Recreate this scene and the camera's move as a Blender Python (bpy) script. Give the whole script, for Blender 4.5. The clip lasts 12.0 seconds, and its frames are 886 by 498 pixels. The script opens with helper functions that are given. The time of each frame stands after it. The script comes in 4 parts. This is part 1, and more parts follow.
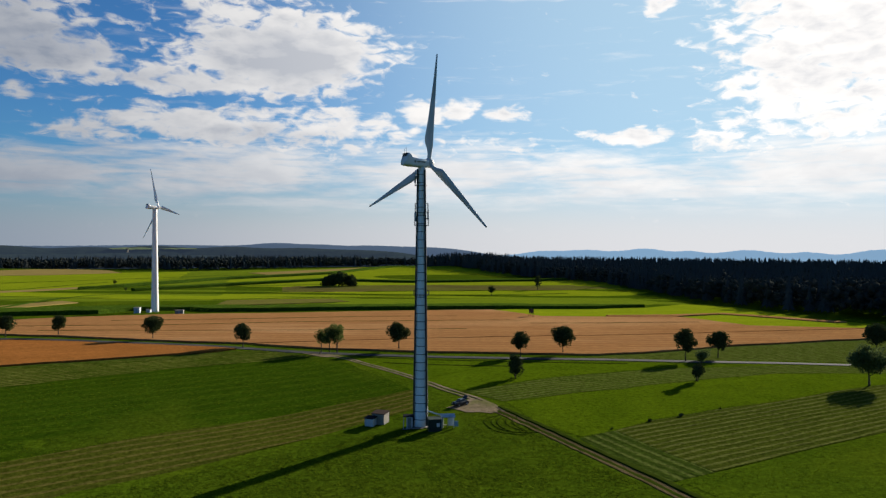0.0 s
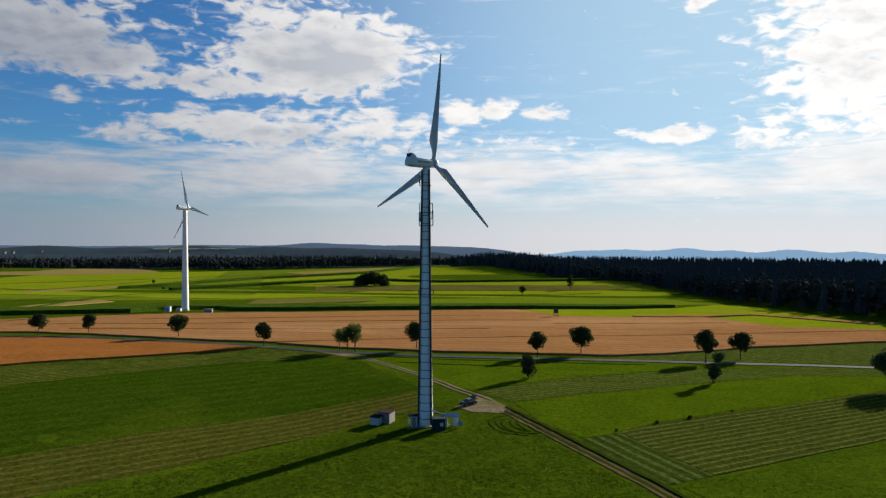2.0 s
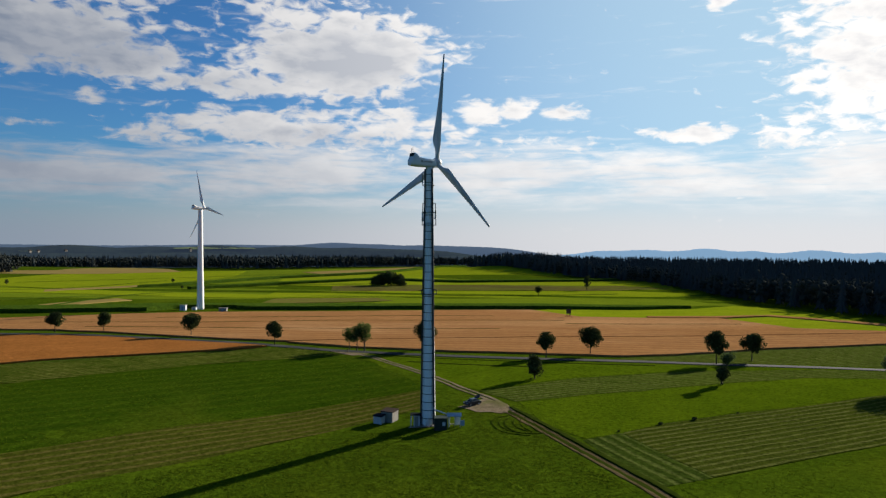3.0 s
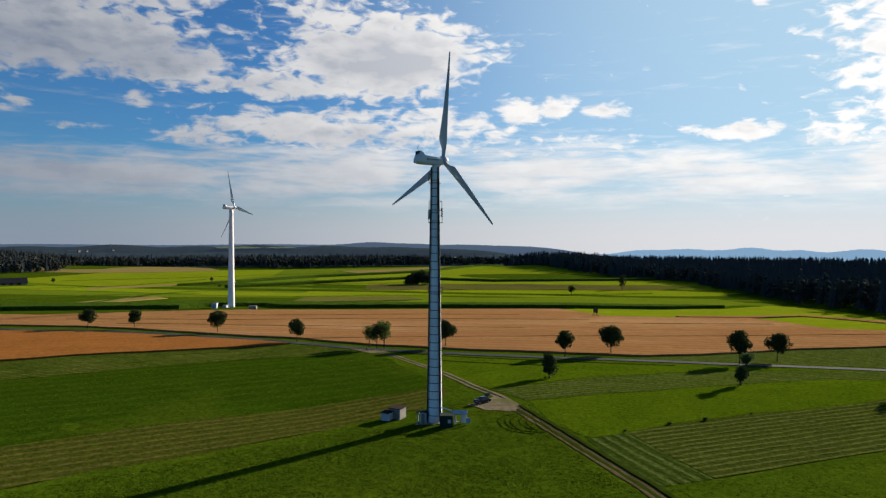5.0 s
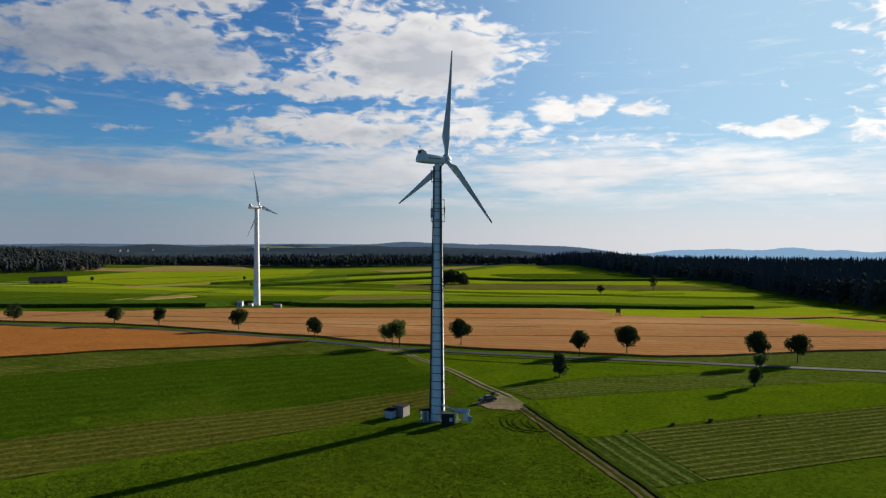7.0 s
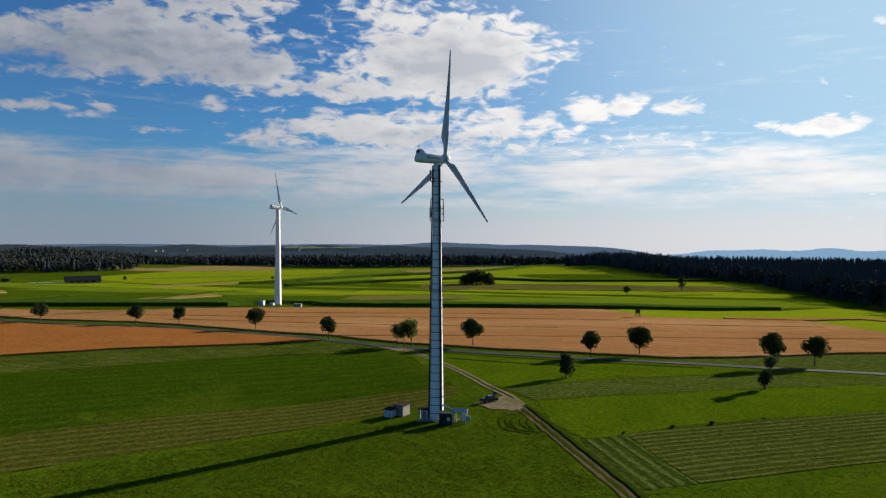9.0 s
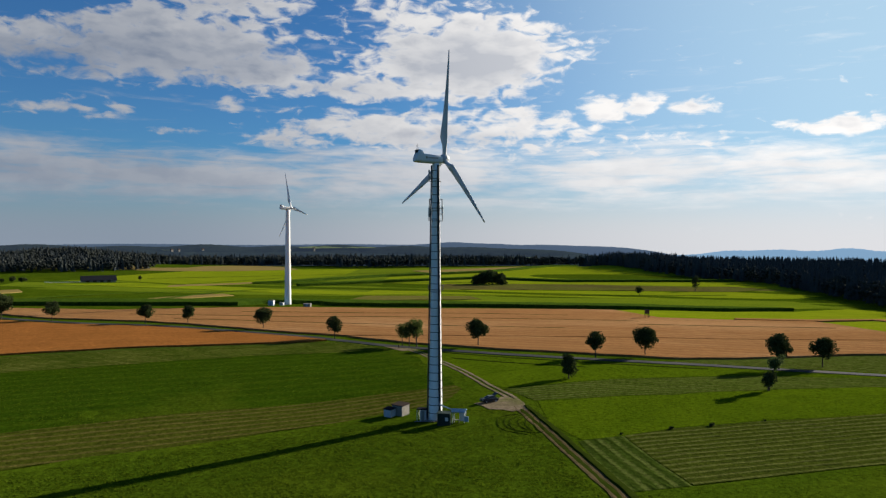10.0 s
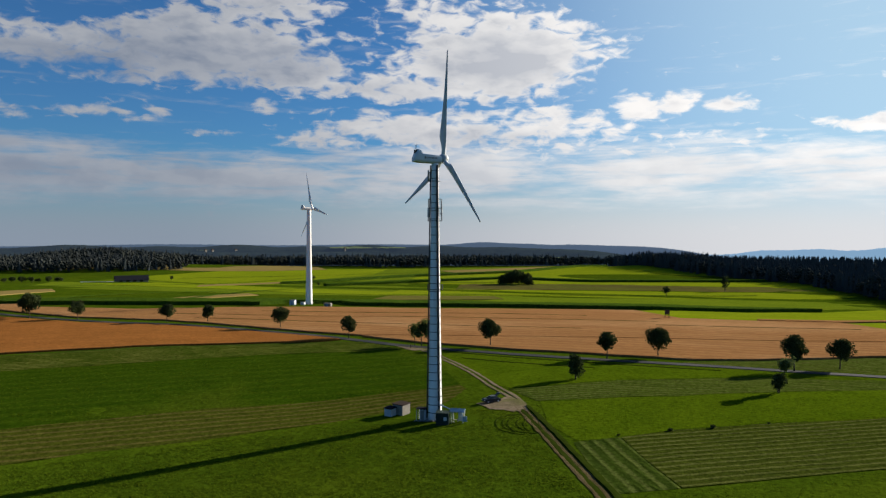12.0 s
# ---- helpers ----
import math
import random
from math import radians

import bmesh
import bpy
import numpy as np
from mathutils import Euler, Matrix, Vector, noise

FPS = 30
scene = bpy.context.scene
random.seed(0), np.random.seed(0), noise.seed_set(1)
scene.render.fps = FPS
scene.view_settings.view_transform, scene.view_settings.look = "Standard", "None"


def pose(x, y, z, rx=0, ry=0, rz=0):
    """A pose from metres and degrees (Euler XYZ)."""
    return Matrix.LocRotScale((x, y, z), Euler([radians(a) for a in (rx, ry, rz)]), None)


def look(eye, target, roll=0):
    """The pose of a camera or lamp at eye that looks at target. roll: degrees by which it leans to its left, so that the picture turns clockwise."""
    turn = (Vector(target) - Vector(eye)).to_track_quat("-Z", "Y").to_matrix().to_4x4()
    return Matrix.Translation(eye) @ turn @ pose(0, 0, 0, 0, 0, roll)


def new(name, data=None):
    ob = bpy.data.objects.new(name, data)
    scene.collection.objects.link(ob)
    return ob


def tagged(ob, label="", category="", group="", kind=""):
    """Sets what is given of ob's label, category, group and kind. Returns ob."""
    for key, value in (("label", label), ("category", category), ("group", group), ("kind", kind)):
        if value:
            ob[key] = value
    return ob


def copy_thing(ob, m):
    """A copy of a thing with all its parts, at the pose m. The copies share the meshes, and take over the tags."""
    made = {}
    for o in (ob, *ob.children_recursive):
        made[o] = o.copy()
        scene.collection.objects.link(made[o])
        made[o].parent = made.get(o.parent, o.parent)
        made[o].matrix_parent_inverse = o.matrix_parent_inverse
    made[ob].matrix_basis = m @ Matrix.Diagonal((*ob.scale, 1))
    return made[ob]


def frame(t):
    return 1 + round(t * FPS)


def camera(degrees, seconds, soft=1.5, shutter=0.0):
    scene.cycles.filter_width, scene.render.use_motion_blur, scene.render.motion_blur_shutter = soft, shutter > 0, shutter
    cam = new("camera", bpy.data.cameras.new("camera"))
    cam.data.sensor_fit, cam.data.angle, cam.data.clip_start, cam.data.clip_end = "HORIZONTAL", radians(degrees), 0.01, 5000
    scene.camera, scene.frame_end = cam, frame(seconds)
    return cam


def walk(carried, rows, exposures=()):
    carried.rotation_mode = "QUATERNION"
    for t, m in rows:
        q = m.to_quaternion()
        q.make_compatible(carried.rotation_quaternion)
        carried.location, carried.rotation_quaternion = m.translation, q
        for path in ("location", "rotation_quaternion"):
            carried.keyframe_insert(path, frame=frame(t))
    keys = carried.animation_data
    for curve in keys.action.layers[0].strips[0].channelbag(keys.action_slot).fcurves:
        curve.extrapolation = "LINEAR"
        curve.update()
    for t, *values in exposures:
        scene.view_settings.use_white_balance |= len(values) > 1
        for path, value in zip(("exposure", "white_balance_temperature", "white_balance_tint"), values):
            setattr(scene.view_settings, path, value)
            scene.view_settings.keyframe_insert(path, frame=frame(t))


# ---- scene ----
cam = camera(63.0, 12.0, soft=1.35)
PATH = [
    (0, (-1.842, -0.983, 33.734), (-1.935, 1.015, 33.709), 0.2),
    (0.5, (-0.34, -0.961, 33.726), (-0.457, 1.035, 33.701), 0.2),
    (1, (1.215, -0.917, 33.747), (1.073, 1.078, 33.722), 0.2),
    (1.5, (2.812, -0.824, 33.778), (2.642, 1.168, 33.753), 0.2),
    (2, (4.406, -0.739, 33.778), (4.209, 1.251, 33.752), 0.1),
    (2.5, (5.957, -0.67, 33.764), (5.734, 1.317, 33.738), 0.2),
    (3, (7.501, -0.573, 33.717), (7.251, 1.411, 33.691), 0.2),
    (5, (13.715, 0.233, 33.414), (13.357, 2.2, 33.386), 0.1),
    (5.5, (15.339, 0.382, 33.359), (14.954, 2.344, 33.33), 0.2),
    (6, (16.835, 0.587, 33.301), (16.425, 2.544, 33.272), 0.2),
    (6.5, (18.331, 0.872, 33.243), (17.898, 2.824, 33.214), 0.1),
    (7, (19.802, 1.188, 33.215), (19.349, 3.136, 33.186), 0.1),
    (9, (25.816, 2.799, 33.038), (25.278, 4.725, 33.01), 0.1),
    (9.5, (27.314, 3.234, 33.031), (26.756, 5.154, 33.003), 0.1),
    (10, (28.785, 3.672, 33.05), (28.207, 5.586, 33.022), 0.1),
    (10.5, (30.308, 4.099, 33.065), (29.708, 6.007, 33.037), 0.1),
    (11, (31.78, 4.537, 33.057), (31.16, 6.438, 33.029), 0.1),
    (11.5, (33.275, 5.022, 33.039), (32.633, 6.916, 33.011), 0.1),
    (12, (34.717, 5.469, 33.018), (34.055, 7.356, 32.99), 0.0),
]
walk(cam, [(t, look(eye, target, roll)) for t, eye, target, roll in PATH])

# ---- world, sun, exposure ----
SUN_AZ, SUN_EL = 37.5, 18.0
scene.view_settings.exposure = 1.15
sun_way = Vector((math.sin(radians(SUN_AZ)) * math.cos(radians(SUN_EL)), math.cos(radians(SUN_AZ)) * math.cos(radians(SUN_EL)), math.sin(radians(SUN_EL))))
sun_data = bpy.data.lights.new("sun", "SUN")
sun_data.energy, sun_data.angle, sun_data.color = 5.0, radians(0.5), (1.0, 0.9, 0.74)
sun = new("sun", sun_data)
sun.matrix_world = look(sun_way * 100, (0, 0, 0))


class Nodes:
    """Short-hand for building a node tree."""

    def __init__(self, tree):
        self.tree = tree
        tree.nodes.clear()

    def put(self, kind, props=None, **sockets):
        n = self.tree.nodes.new(kind)
        p = props or {}
        if "operation" in p:
            n.operation = p["operation"]
        if "use_clamp" in p:
            n.use_clamp = p["use_clamp"]
        if "interpolation_type" in p:
            n.interpolation_type = p["interpolation_type"]
        if "data_type" in p:
            n.data_type, n.blend_type, n.clamp_factor = p["data_type"], p["blend_type"], p["clamp_factor"]
        for k, v in sockets.items():
            key = int(k[1:]) if k[0] == "i" and k[1:].isdigit() else k.replace("_", " ")
            self.plug(n.inputs[key], v)
        return n

    def plug(self, socket, v):
        if isinstance(v, bpy.types.NodeSocket):
            self.tree.links.new(v, socket)
        else:
            socket.default_value = v

    def math(self, op, a, b=0.0, c=0.0, clamp=False):
        n = self.put("ShaderNodeMath", {"operation": op, "use_clamp": clamp}, i0=a, i1=b)
        self.plug(n.inputs[2], c)
        return n.outputs[0]

    def ramp(self, v, a, b, lo=0.0, hi=1.0, smooth=True):
        n = self.put("ShaderNodeMapRange", {"interpolation_type": "SMOOTHSTEP" if smooth else "LINEAR"}, i0=v, i1=a, i2=b, i3=lo, i4=hi)
        return n.outputs[0]

    def mix(self, f, a, b, blend="MIX"):
        n = self.put("ShaderNodeMix", {"data_type": "RGBA", "blend_type": blend, "clamp_factor": True}, i0=f, i6=a, i7=b)
        return n.outputs[2]

    def noise(self, vec, scale, detail=4.0, rough=0.55, dist=0.0):
        n = self.put("ShaderNodeTexNoise", None, Vector=vec, Scale=scale, Detail=detail, Roughness=rough, Distortion=dist)
        return n.outputs[0]

    def scaled(self, vec, s, o=(0, 0, 0)):
        n = self.put("ShaderNodeVectorMath", {"operation": "MULTIPLY_ADD"}, i0=vec, i1=s, i2=o)
        return n.outputs[0]


SKY_TINT = (.0138, .0285, .044, 1)
# cloud banks: azimuth and elevation of the middle, half width, half height (degrees), weight
HIGH_CLOUDS = [
    (-38, 14.2, 12.5, 3.3, .66), (-49, 13.4, 7, 2.2, .50), (-39.3, 15.6, 2.6, 2.2, .70), (-31, 12.6, 6, 2.6, .60), (-33, 17.8, 6, 3.0, .62),
    (-15, 14.0, 8.6, 3.7, .80), (-22, 11.7, 6, 1.3, .62), (-19.5, 17.0, 4.5, 2.0, .50), (-25.5, 15.4, 4.2, 3.2, .34), (-62, 14, 10, 4, .45),
    (26.5, 13.8, 9.2, 8.8, .70), (20.5, 8.2, 6, 2.6, .46), (13.6, 17.4, 1.5, 1.0, .50), (42, 14, 14, 14, .70),
]
MIDDLE_CLOUDS = [
    (-20, 8.5, 12, 1.5, .60), (-28, 7.9, 6, .9, .48), (-10, 8.9, 7, 1.6, .54), (-8, 7.0, 18, 1.6, .36), (-4.6, 9.9, 2.6, 1.2, .60), (-1.4, 10.1, 1.7, 1.1, .62), (2.1, 9.9, 1.9, .75, .58),
    (12, 8.0, 4.8, .75, .52), (-33.4, 10.1, 1.3, .85, .44), (-36.8, 8.1, 2.6, .38, .42), (-41, 9.2, 1.5, .7, .44), (-43.6, 8.9, 1.2, .6, .40), (-46.5, 9.1, 2.9, .75, .42), (-50.5, 8.8, 3, .8, .42),
]
LOW_CLOUDS = [
    (-52, 4.9, 16, 2.3, .70), (-35, 4.6, 12, 2.2, .60), (-20, 5.2, 12, 2.5, .60), (-4, 5.4, 10, 2.6, .62), (11, 5.0, 11, 2.2, .54), (27, 5.2, 14, 2.8, .62), (-74, 5, 16, 2.4, .6), (-15, 3.2, 40, 1.4, .38), (24, 3.2, 26, 1.4, .38),
]
GAPS = [(-46, 17.2, 5.5, 1.9, .55), (-30, 9.9, 5, .6, .3), (-36, 10.3, 6, .7, .3), (-25.5, 15.6, 2.4, 1.9, .16)]
# grey bellies of the thicker clouds
BELLIES = [(-14.5, 13.7, 5.4, 1.9, .85), (-36, 13.4, 9, 1.9, .55), (-47, 12.4, 7, 1.2, .55), (-24, 11.6, 5, .8, .3), (-19, 8.0, 10, .7, .35), (-56, 4.6, 18, 1.8, .55), (-30, 4.2, 14, 1.3, .3)]
world = bpy.data.worlds.new("sky")
scene.world = world
world.use_nodes = True
W = Nodes(world.node_tree)
way = W.put("ShaderNodeTexCoord").outputs["Generated"]
sep = W.put("ShaderNodeSeparateXYZ", None, Vector=way).outputs
az = W.math("MULTIPLY", W.math("ARCTAN2", sep[0], sep[1]), 57.2958)
el = W.math("MULTIPLY", W.math("ARCSINE", sep[2]), 57.2958)
dome = W.put("ShaderNodeCombineXYZ", None, X=az, Y=el, Z=0.0).outputs[0]
wob = W.put("ShaderNodeTexNoise", None, Vector=W.scaled(dome, (.22, .5, 0)), Scale=1.0, Detail=3.0).outputs["Color"]
dome_w = W.put("ShaderNodeVectorMath", {"operation": "MULTIPLY_ADD"}, i0=wob, i1=(3.4, 1.5, 0), i2=W.scaled(dome, (1, 1, 1), (-1.7, -.75, 0))).outputs[0]


def heaps(banks):
    """The largest weight of the banks at each place of the dome."""
    most = None
    for ca, ce, ra, re_, wt in banks:
        rel = W.scaled(dome_w, (1 / ra, 1 / re_, 0), (-ca / ra, -ce / re_, 0))
        size = W.put("ShaderNodeVectorMath", {"operation": "LENGTH"}, i0=rel).outputs["Value"]
        b = W.ramp(size, 1.55, .15, 0, wt)
        most = b if most is None else W.math("MAXIMUM", most, b)
    return most


belly = heaps(BELLIES)
big_n = W.noise(W.scaled(dome, (.20, .46, 0), (3.1, 1.7, 0)), 1.0, 3.0, .5, .3)
fine_n = W.noise(W.scaled(dome, (.62, 1.35, 0), (7, 2, 0)), 1.0, 8.0, .55, .5)
relief = W.math("ADD", W.math("MULTIPLY_ADD", big_n, .5, -.25), W.math("MULTIPLY_ADD", fine_n, 1.35, -.675))
streak = W.noise(W.scaled(dome, (.085, .95, 0), (2, 9, 0)), 1.0, 7.0, .58, .5)
wisp = W.noise(W.scaled(dome, (.34, 1.9, 0), (4, 1, 0)), 1.0, 6.0, .58, .6)
sheet = W.math("ADD", W.math("MULTIPLY_ADD", streak, 1.25, -.625), W.math("MULTIPLY_ADD", wisp, .75, -.375))
calm = W.math("MULTIPLY_ADD", belly, -.75, 1.0)
dens_high = W.math("SUBTRACT", W.math("MULTIPLY_ADD", relief, calm, heaps(HIGH_CLOUDS)), heaps(GAPS))
dens_mid = W.math("ADD", heaps(MIDDLE_CLOUDS), W.math("ADD", W.math("MULTIPLY", relief, .80), W.math("MULTIPLY", sheet, .42)))
dens_low = W.math("ADD", heaps(LOW_CLOUDS), W.math("MULTIPLY", sheet, .95))
low_cover = W.math("MULTIPLY", W.ramp(dens_low, .06, .66), W.ramp(el, 4.4, 1.2, .95, .25))
dens = W.math("MAXIMUM", dens_high, dens_mid)
cover = W.math("MAXIMUM", W.ramp(dens, .21, .53), low_cover)
core = W.ramp(dens, .40, .95)
body = W.noise(W.scaled(dome, (.16, .36, 0), (5.3, 3.3, 0)), 1.0, 4.0, .5, .4)
puff = W.noise(W.scaled(dome, (.42, .95, 0), (1, 4, 0)), 1.0, 4.0, .5, .3)
puff_s = W.noise(W.scaled(dome, (.42, .95, 0), (1.3, 4.6, 0)), 1.0, 4.0, .5, .3)
facing = W.ramp(W.math("SUBTRACT", puff, puff_s), -.16, .16)
to_sun = W.put("ShaderNodeVectorMath", {"operation": "DOT_PRODUCT"}, i0=way, i1=sun_way).outputs["Value"]
near_sun = W.ramp(to_sun, .18, .97)
grey = W.math("MAXIMUM", belly, W.ramp(el, 8.0, 4.5, 0.0, .34))
shade = W.math("ADD", grey, W.math("MULTIPLY", W.math("MULTIPLY_ADD", core, .6, .3), W.math("ADD", W.ramp(body, .38, .65, 0, .6), W.math("MULTIPLY", W.math("SUBTRACT", .8, facing), .5))), 0.0, True)
lit = W.mix(near_sun, (.178, .188, .208, 1), (.50, .485, .47, 1))
dim = W.mix(near_sun, (.082, .102, .140, 1), (.32, .325, .34, 1))
cloud = W.mix(shade, lit, dim)
nishita = W.put("ShaderNodeTexSky")
nishita.sky_type, nishita.sun_disc = "NISHITA", False
nishita.sun_elevation, nishita.sun_rotation = radians(SUN_EL), radians(SUN_AZ)
nishita.air_density, nishita.dust_density, nishita.ozone_density = 1.0, .3, 2.5
blue = W.mix(1.0, nishita.outputs[0], SKY_TINT, "MULTIPLY")
haze = W.mix(near_sun, (.116, .138, .174, 1), (.35, .345, .355, 1))
veil = W.mix(W.ramp(to_sun, .50, .98, 0.0, .85), blue, (.232, .325, .388, 1))
clear = W.mix(W.ramp(el, 7.0, 0.0, 0.0, .75), veil, haze)
total = W.mix(cover, clear, cloud)
low = W.mix(W.ramp(el, 3.0, -.5, 0.0, .75), total, haze)
back = W.put("ShaderNodeBackground", None, Color=low, Strength=1.0)
W.tree.links.new(back.outputs[0], W.put("ShaderNodeOutputWorld").inputs[0])


# ---- materials ----
def material(name, base, second=None, scale=1.0, rough=.8, metal=0.0, bump=0.0, bump_scale=None, fine=.35, stretch=(1, 1, 1), third=None, random_tint=0.0, haze_glow=None, spec=.1, rows=None, grain=0.0):
    """A surface whose colour varies at two scales, with fine relief."""
    m = bpy.data.materials.new(name)
    m.use_nodes = True
    N = Nodes(m.node_tree)
    co = N.put("ShaderNodeTexCoord").outputs["Object"]
    co = N.scaled(co, stretch)
    big = N.noise(co, scale, 5.0, .6)
    small = N.noise(co, scale * 9, 4.0, .65)
    second = second or tuple(c * .72 for c in base)
    f = N.math("ADD", N.math("MULTIPLY", N.ramp(big, .32, .68), 1 - fine), N.math("MULTIPLY", N.ramp(small, .35, .65), fine))
    col = N.mix(f, (*base, 1), (*second, 1))
    if third:
        patch = N.noise(co, scale * .23, 4.0, .55, .4)
        col = N.mix(N.ramp(patch, .5, .68), col, (*third, 1))
    if rows:
        dx, dy, gap, tone, amount = rows
        k = 1 / math.hypot(dx, dy)
        line = N.put("ShaderNodeVectorMath", {"operation": "DOT_PRODUCT"}, i0=co, i1=(-dy * k, dx * k, 0)).outputs["Value"]
        line = N.math("ADD", line, N.math("MULTIPLY", N.noise(co, .05, 3.0, .6), 2.2))
        wave = N.math("SINE", N.math("MULTIPLY", line, 2 * math.pi / gap))
        clumps = N.noise(N.scaled(co, (1, 1, 1)), .55, 5.0, .7)
        f = N.ramp(N.math("ADD", wave, N.math("MULTIPLY_ADD", clumps, 3.3, -1.65)), -.2, 1.2, 0, amount)
        col = N.mix(f, col, (*tone, 1))
    if grain:
        g = N.noise(co, 1.1, 7.0, .8)
        k = N.ramp(g, .3, .7, 1 - grain, 1 + grain)
        col = N.mix(1.0, col, N.put("ShaderNodeCombineColor", None, i0=k, i1=k, i2=k).outputs[0], "MULTIPLY")
    if random_tint:
        rnd = N.put("ShaderNodeObjectInfo").outputs["Random"]
        k = N.ramp(rnd, 0, 1, 1 - random_tint, 1 + random_tint, False)
        grey = N.put("ShaderNodeCombineColor", None, i0=k, i1=k, i2=k).outputs[0]
        col = N.mix(1.0, col, grey, "MULTIPLY")
    p = N.put("ShaderNodeBsdfPrincipled", None, Base_Color=col, Roughness=rough, Metallic=metal)
    p.inputs["Specular IOR Level"].default_value = spec
    # emission puts distance haze into the surface; nothing here is a lamp
    if haze_glow:
        p.inputs["Emission Color"].default_value = (*haze_glow, 1)
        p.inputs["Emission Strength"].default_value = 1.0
    if bump:
        h = N.noise(co, bump_scale or scale * 9, 3.0, .6)
        N.tree.links.new(N.put("ShaderNodeBump", None, Strength=1.0, Distance=bump, Height=h).outputs[0], p.inputs["Normal"])
    N.tree.links.new(p.outputs[0], N.put("ShaderNodeOutputMaterial").inputs[0])
    return m


def leaf_material(name, base, second, through_part=.35):
    """Leaves: colour by island, and some light let through."""
    m = bpy.data.materials.new(name)
    m.use_nodes = True
    N = Nodes(m.node_tree)
    rnd = N.put("ShaderNodeNewGeometry").outputs["Random Per Island"]
    co = N.put("ShaderNodeTexCoord").outputs["Object"]
    f = N.math("ADD", N.math("MULTIPLY", rnd, .6), N.math("MULTIPLY", N.noise(co, .7, 3.0), .4))
    col = N.mix(f, (*base, 1), (*second, 1))
    d = N.put("ShaderNodeBsdfDiffuse", None, Color=col)
    t = N.put("ShaderNodeBsdfTranslucent", None, Color=col)
    s = N.put("ShaderNodeMixShader", None, i0=through_part, i1=d.outputs[0], i2=t.outputs[0])
    N.tree.links.new(s.outputs[0], N.put("ShaderNodeOutputMaterial").inputs[0])
    return m


M_GROUND = material("meadow grass", (0.0455, 0.0735, 0.0036), (0.0275, 0.0500, 0.0024), .09, .95, bump=.09, bump_scale=3.2, third=(0.0522, 0.0755, 0.0037), spec=0, grain=.45)
M_DEEP = material("dense green grass", (0.0232, 0.0470, 0.0022), (0.0160, 0.0345, 0.0017), .12, .95, bump=.09, bump_scale=3.2, third=(0.0345, 0.0539, 0.0033), spec=0, rows=(.75, .66, 5.5, (0.0345, 0.0562, 0.0033), .5), grain=.42)
M_BRIGHT = material("fresh bright grass", (0.0553, 0.0868, 0.0031), (0.0385, 0.0658, 0.0023), .10, .95, bump=.09, bump_scale=3.2, spec=0, grain=.42)
M_FAR_BRIGHT = material("far yellow-green grass", (0.1648, 0.1992, 0.0080), (0.1186, 0.1595, 0.0060), .03, .95, bump=.3, bump_scale=.6, spec=0, rows=(.9, .4, 17, (0.1094, 0.1390, 0.0060), .35), grain=.25)
M_FAR_MID = material("far mid-green grass", (0.0965, 0.1345, 0.0070), (0.0717, 0.1089, 0.0058), .03, .95, bump=.3, bump_scale=.6, spec=0, rows=(.9, .4, 13, (0.1170, 0.1345, 0.0140), .4), grain=.25)
M_MOWN_L = material("mown meadow beside the wheat", (0.0384, 0.0554, 0.0060), (0.0271, 0.0436, 0.0040), .22, .95, bump=.10, bump_scale=2.4, spec=0, rows=(.83, .56, 2.3, (0.1073, 0.1040, 0.0240), .95), grain=.42)
M_HAY = material("drying brownish hay", (0.0425, 0.0500, 0.0060), (0.0330, 0.0420, 0.0050), .25, .95, bump=.10, bump_scale=2.4, spec=0, rows=(.70, .72, 2.6, (0.0860, 0.0690, 0.0200), .6), grain=.45)
M_MOWN = material("mown meadow with windrows", (0.0400, 0.0520, 0.0066), (0.0290, 0.0400, 0.0052), .22, .95, bump=.10, bump_scale=2.4, spec=0, rows=(.84, .545, 1.95, (0.0933, 0.0972, 0.0292), .55), grain=.45)
M_MOWN_H = material("mown headland", (0.0316, 0.0500, 0.0066), (0.0233, 0.0380, 0.0055), .22, .95, bump=.10, bump_scale=2.4, spec=0, rows=(.42, -.91, 2.2, (0.0930, 0.1040, 0.0286), .42), grain=.45)
M_MOWN_B = material("mown verge", (0.0446, 0.0649, 0.0082), (0.0331, 0.0504, 0.0061), .22, .95, bump=.10, bump_scale=2.4, spec=0, rows=(.86, .5, 1.9, (0.0854, 0.0900, 0.0246), .65), grain=.45)
M_WHEAT = material("ripe wheat", (0.272, 0.142, 0.056), (0.212, 0.106, 0.040), .07, .95, bump=.15, bump_scale=2.0, stretch=(.45, 1.6, 1), third=(0.318, 0.180, 0.082), spec=0, rows=(1, .16, 8, (0.1895, 0.0835, 0.0335), .6), grain=.32)
M_WHEAT_L = material("ripe orange wheat", (.245, .098, .025), (.180, .072, .018), .08, .95, bump=.15, bump_scale=2.0, third=(.205, .085, .024), spec=0, rows=(.8, .6, 7, (.19, .075, .02), .55), grain=.32)
M_STUBBLE = material("pale stubble", (.20, .150, .050), (.155, .12, .04), .05, .95, bump=.1, bump_scale=1.0, spec=0)
M_SOIL = material("brown field", (.105, .088, .026), (.08, .072, .02), .05, .95, bump=.1, bump_scale=1.0, spec=0, rows=(.95, .3, 16, (.10, .13, .01), .6), grain=.25)
M_CORN = material("green corn", (0.0450, 0.0780, 0.0075), (0.0270, 0.0540, 0.0060), .25, .9, bump=.4, bump_scale=1.6, spec=0, grain=.45)
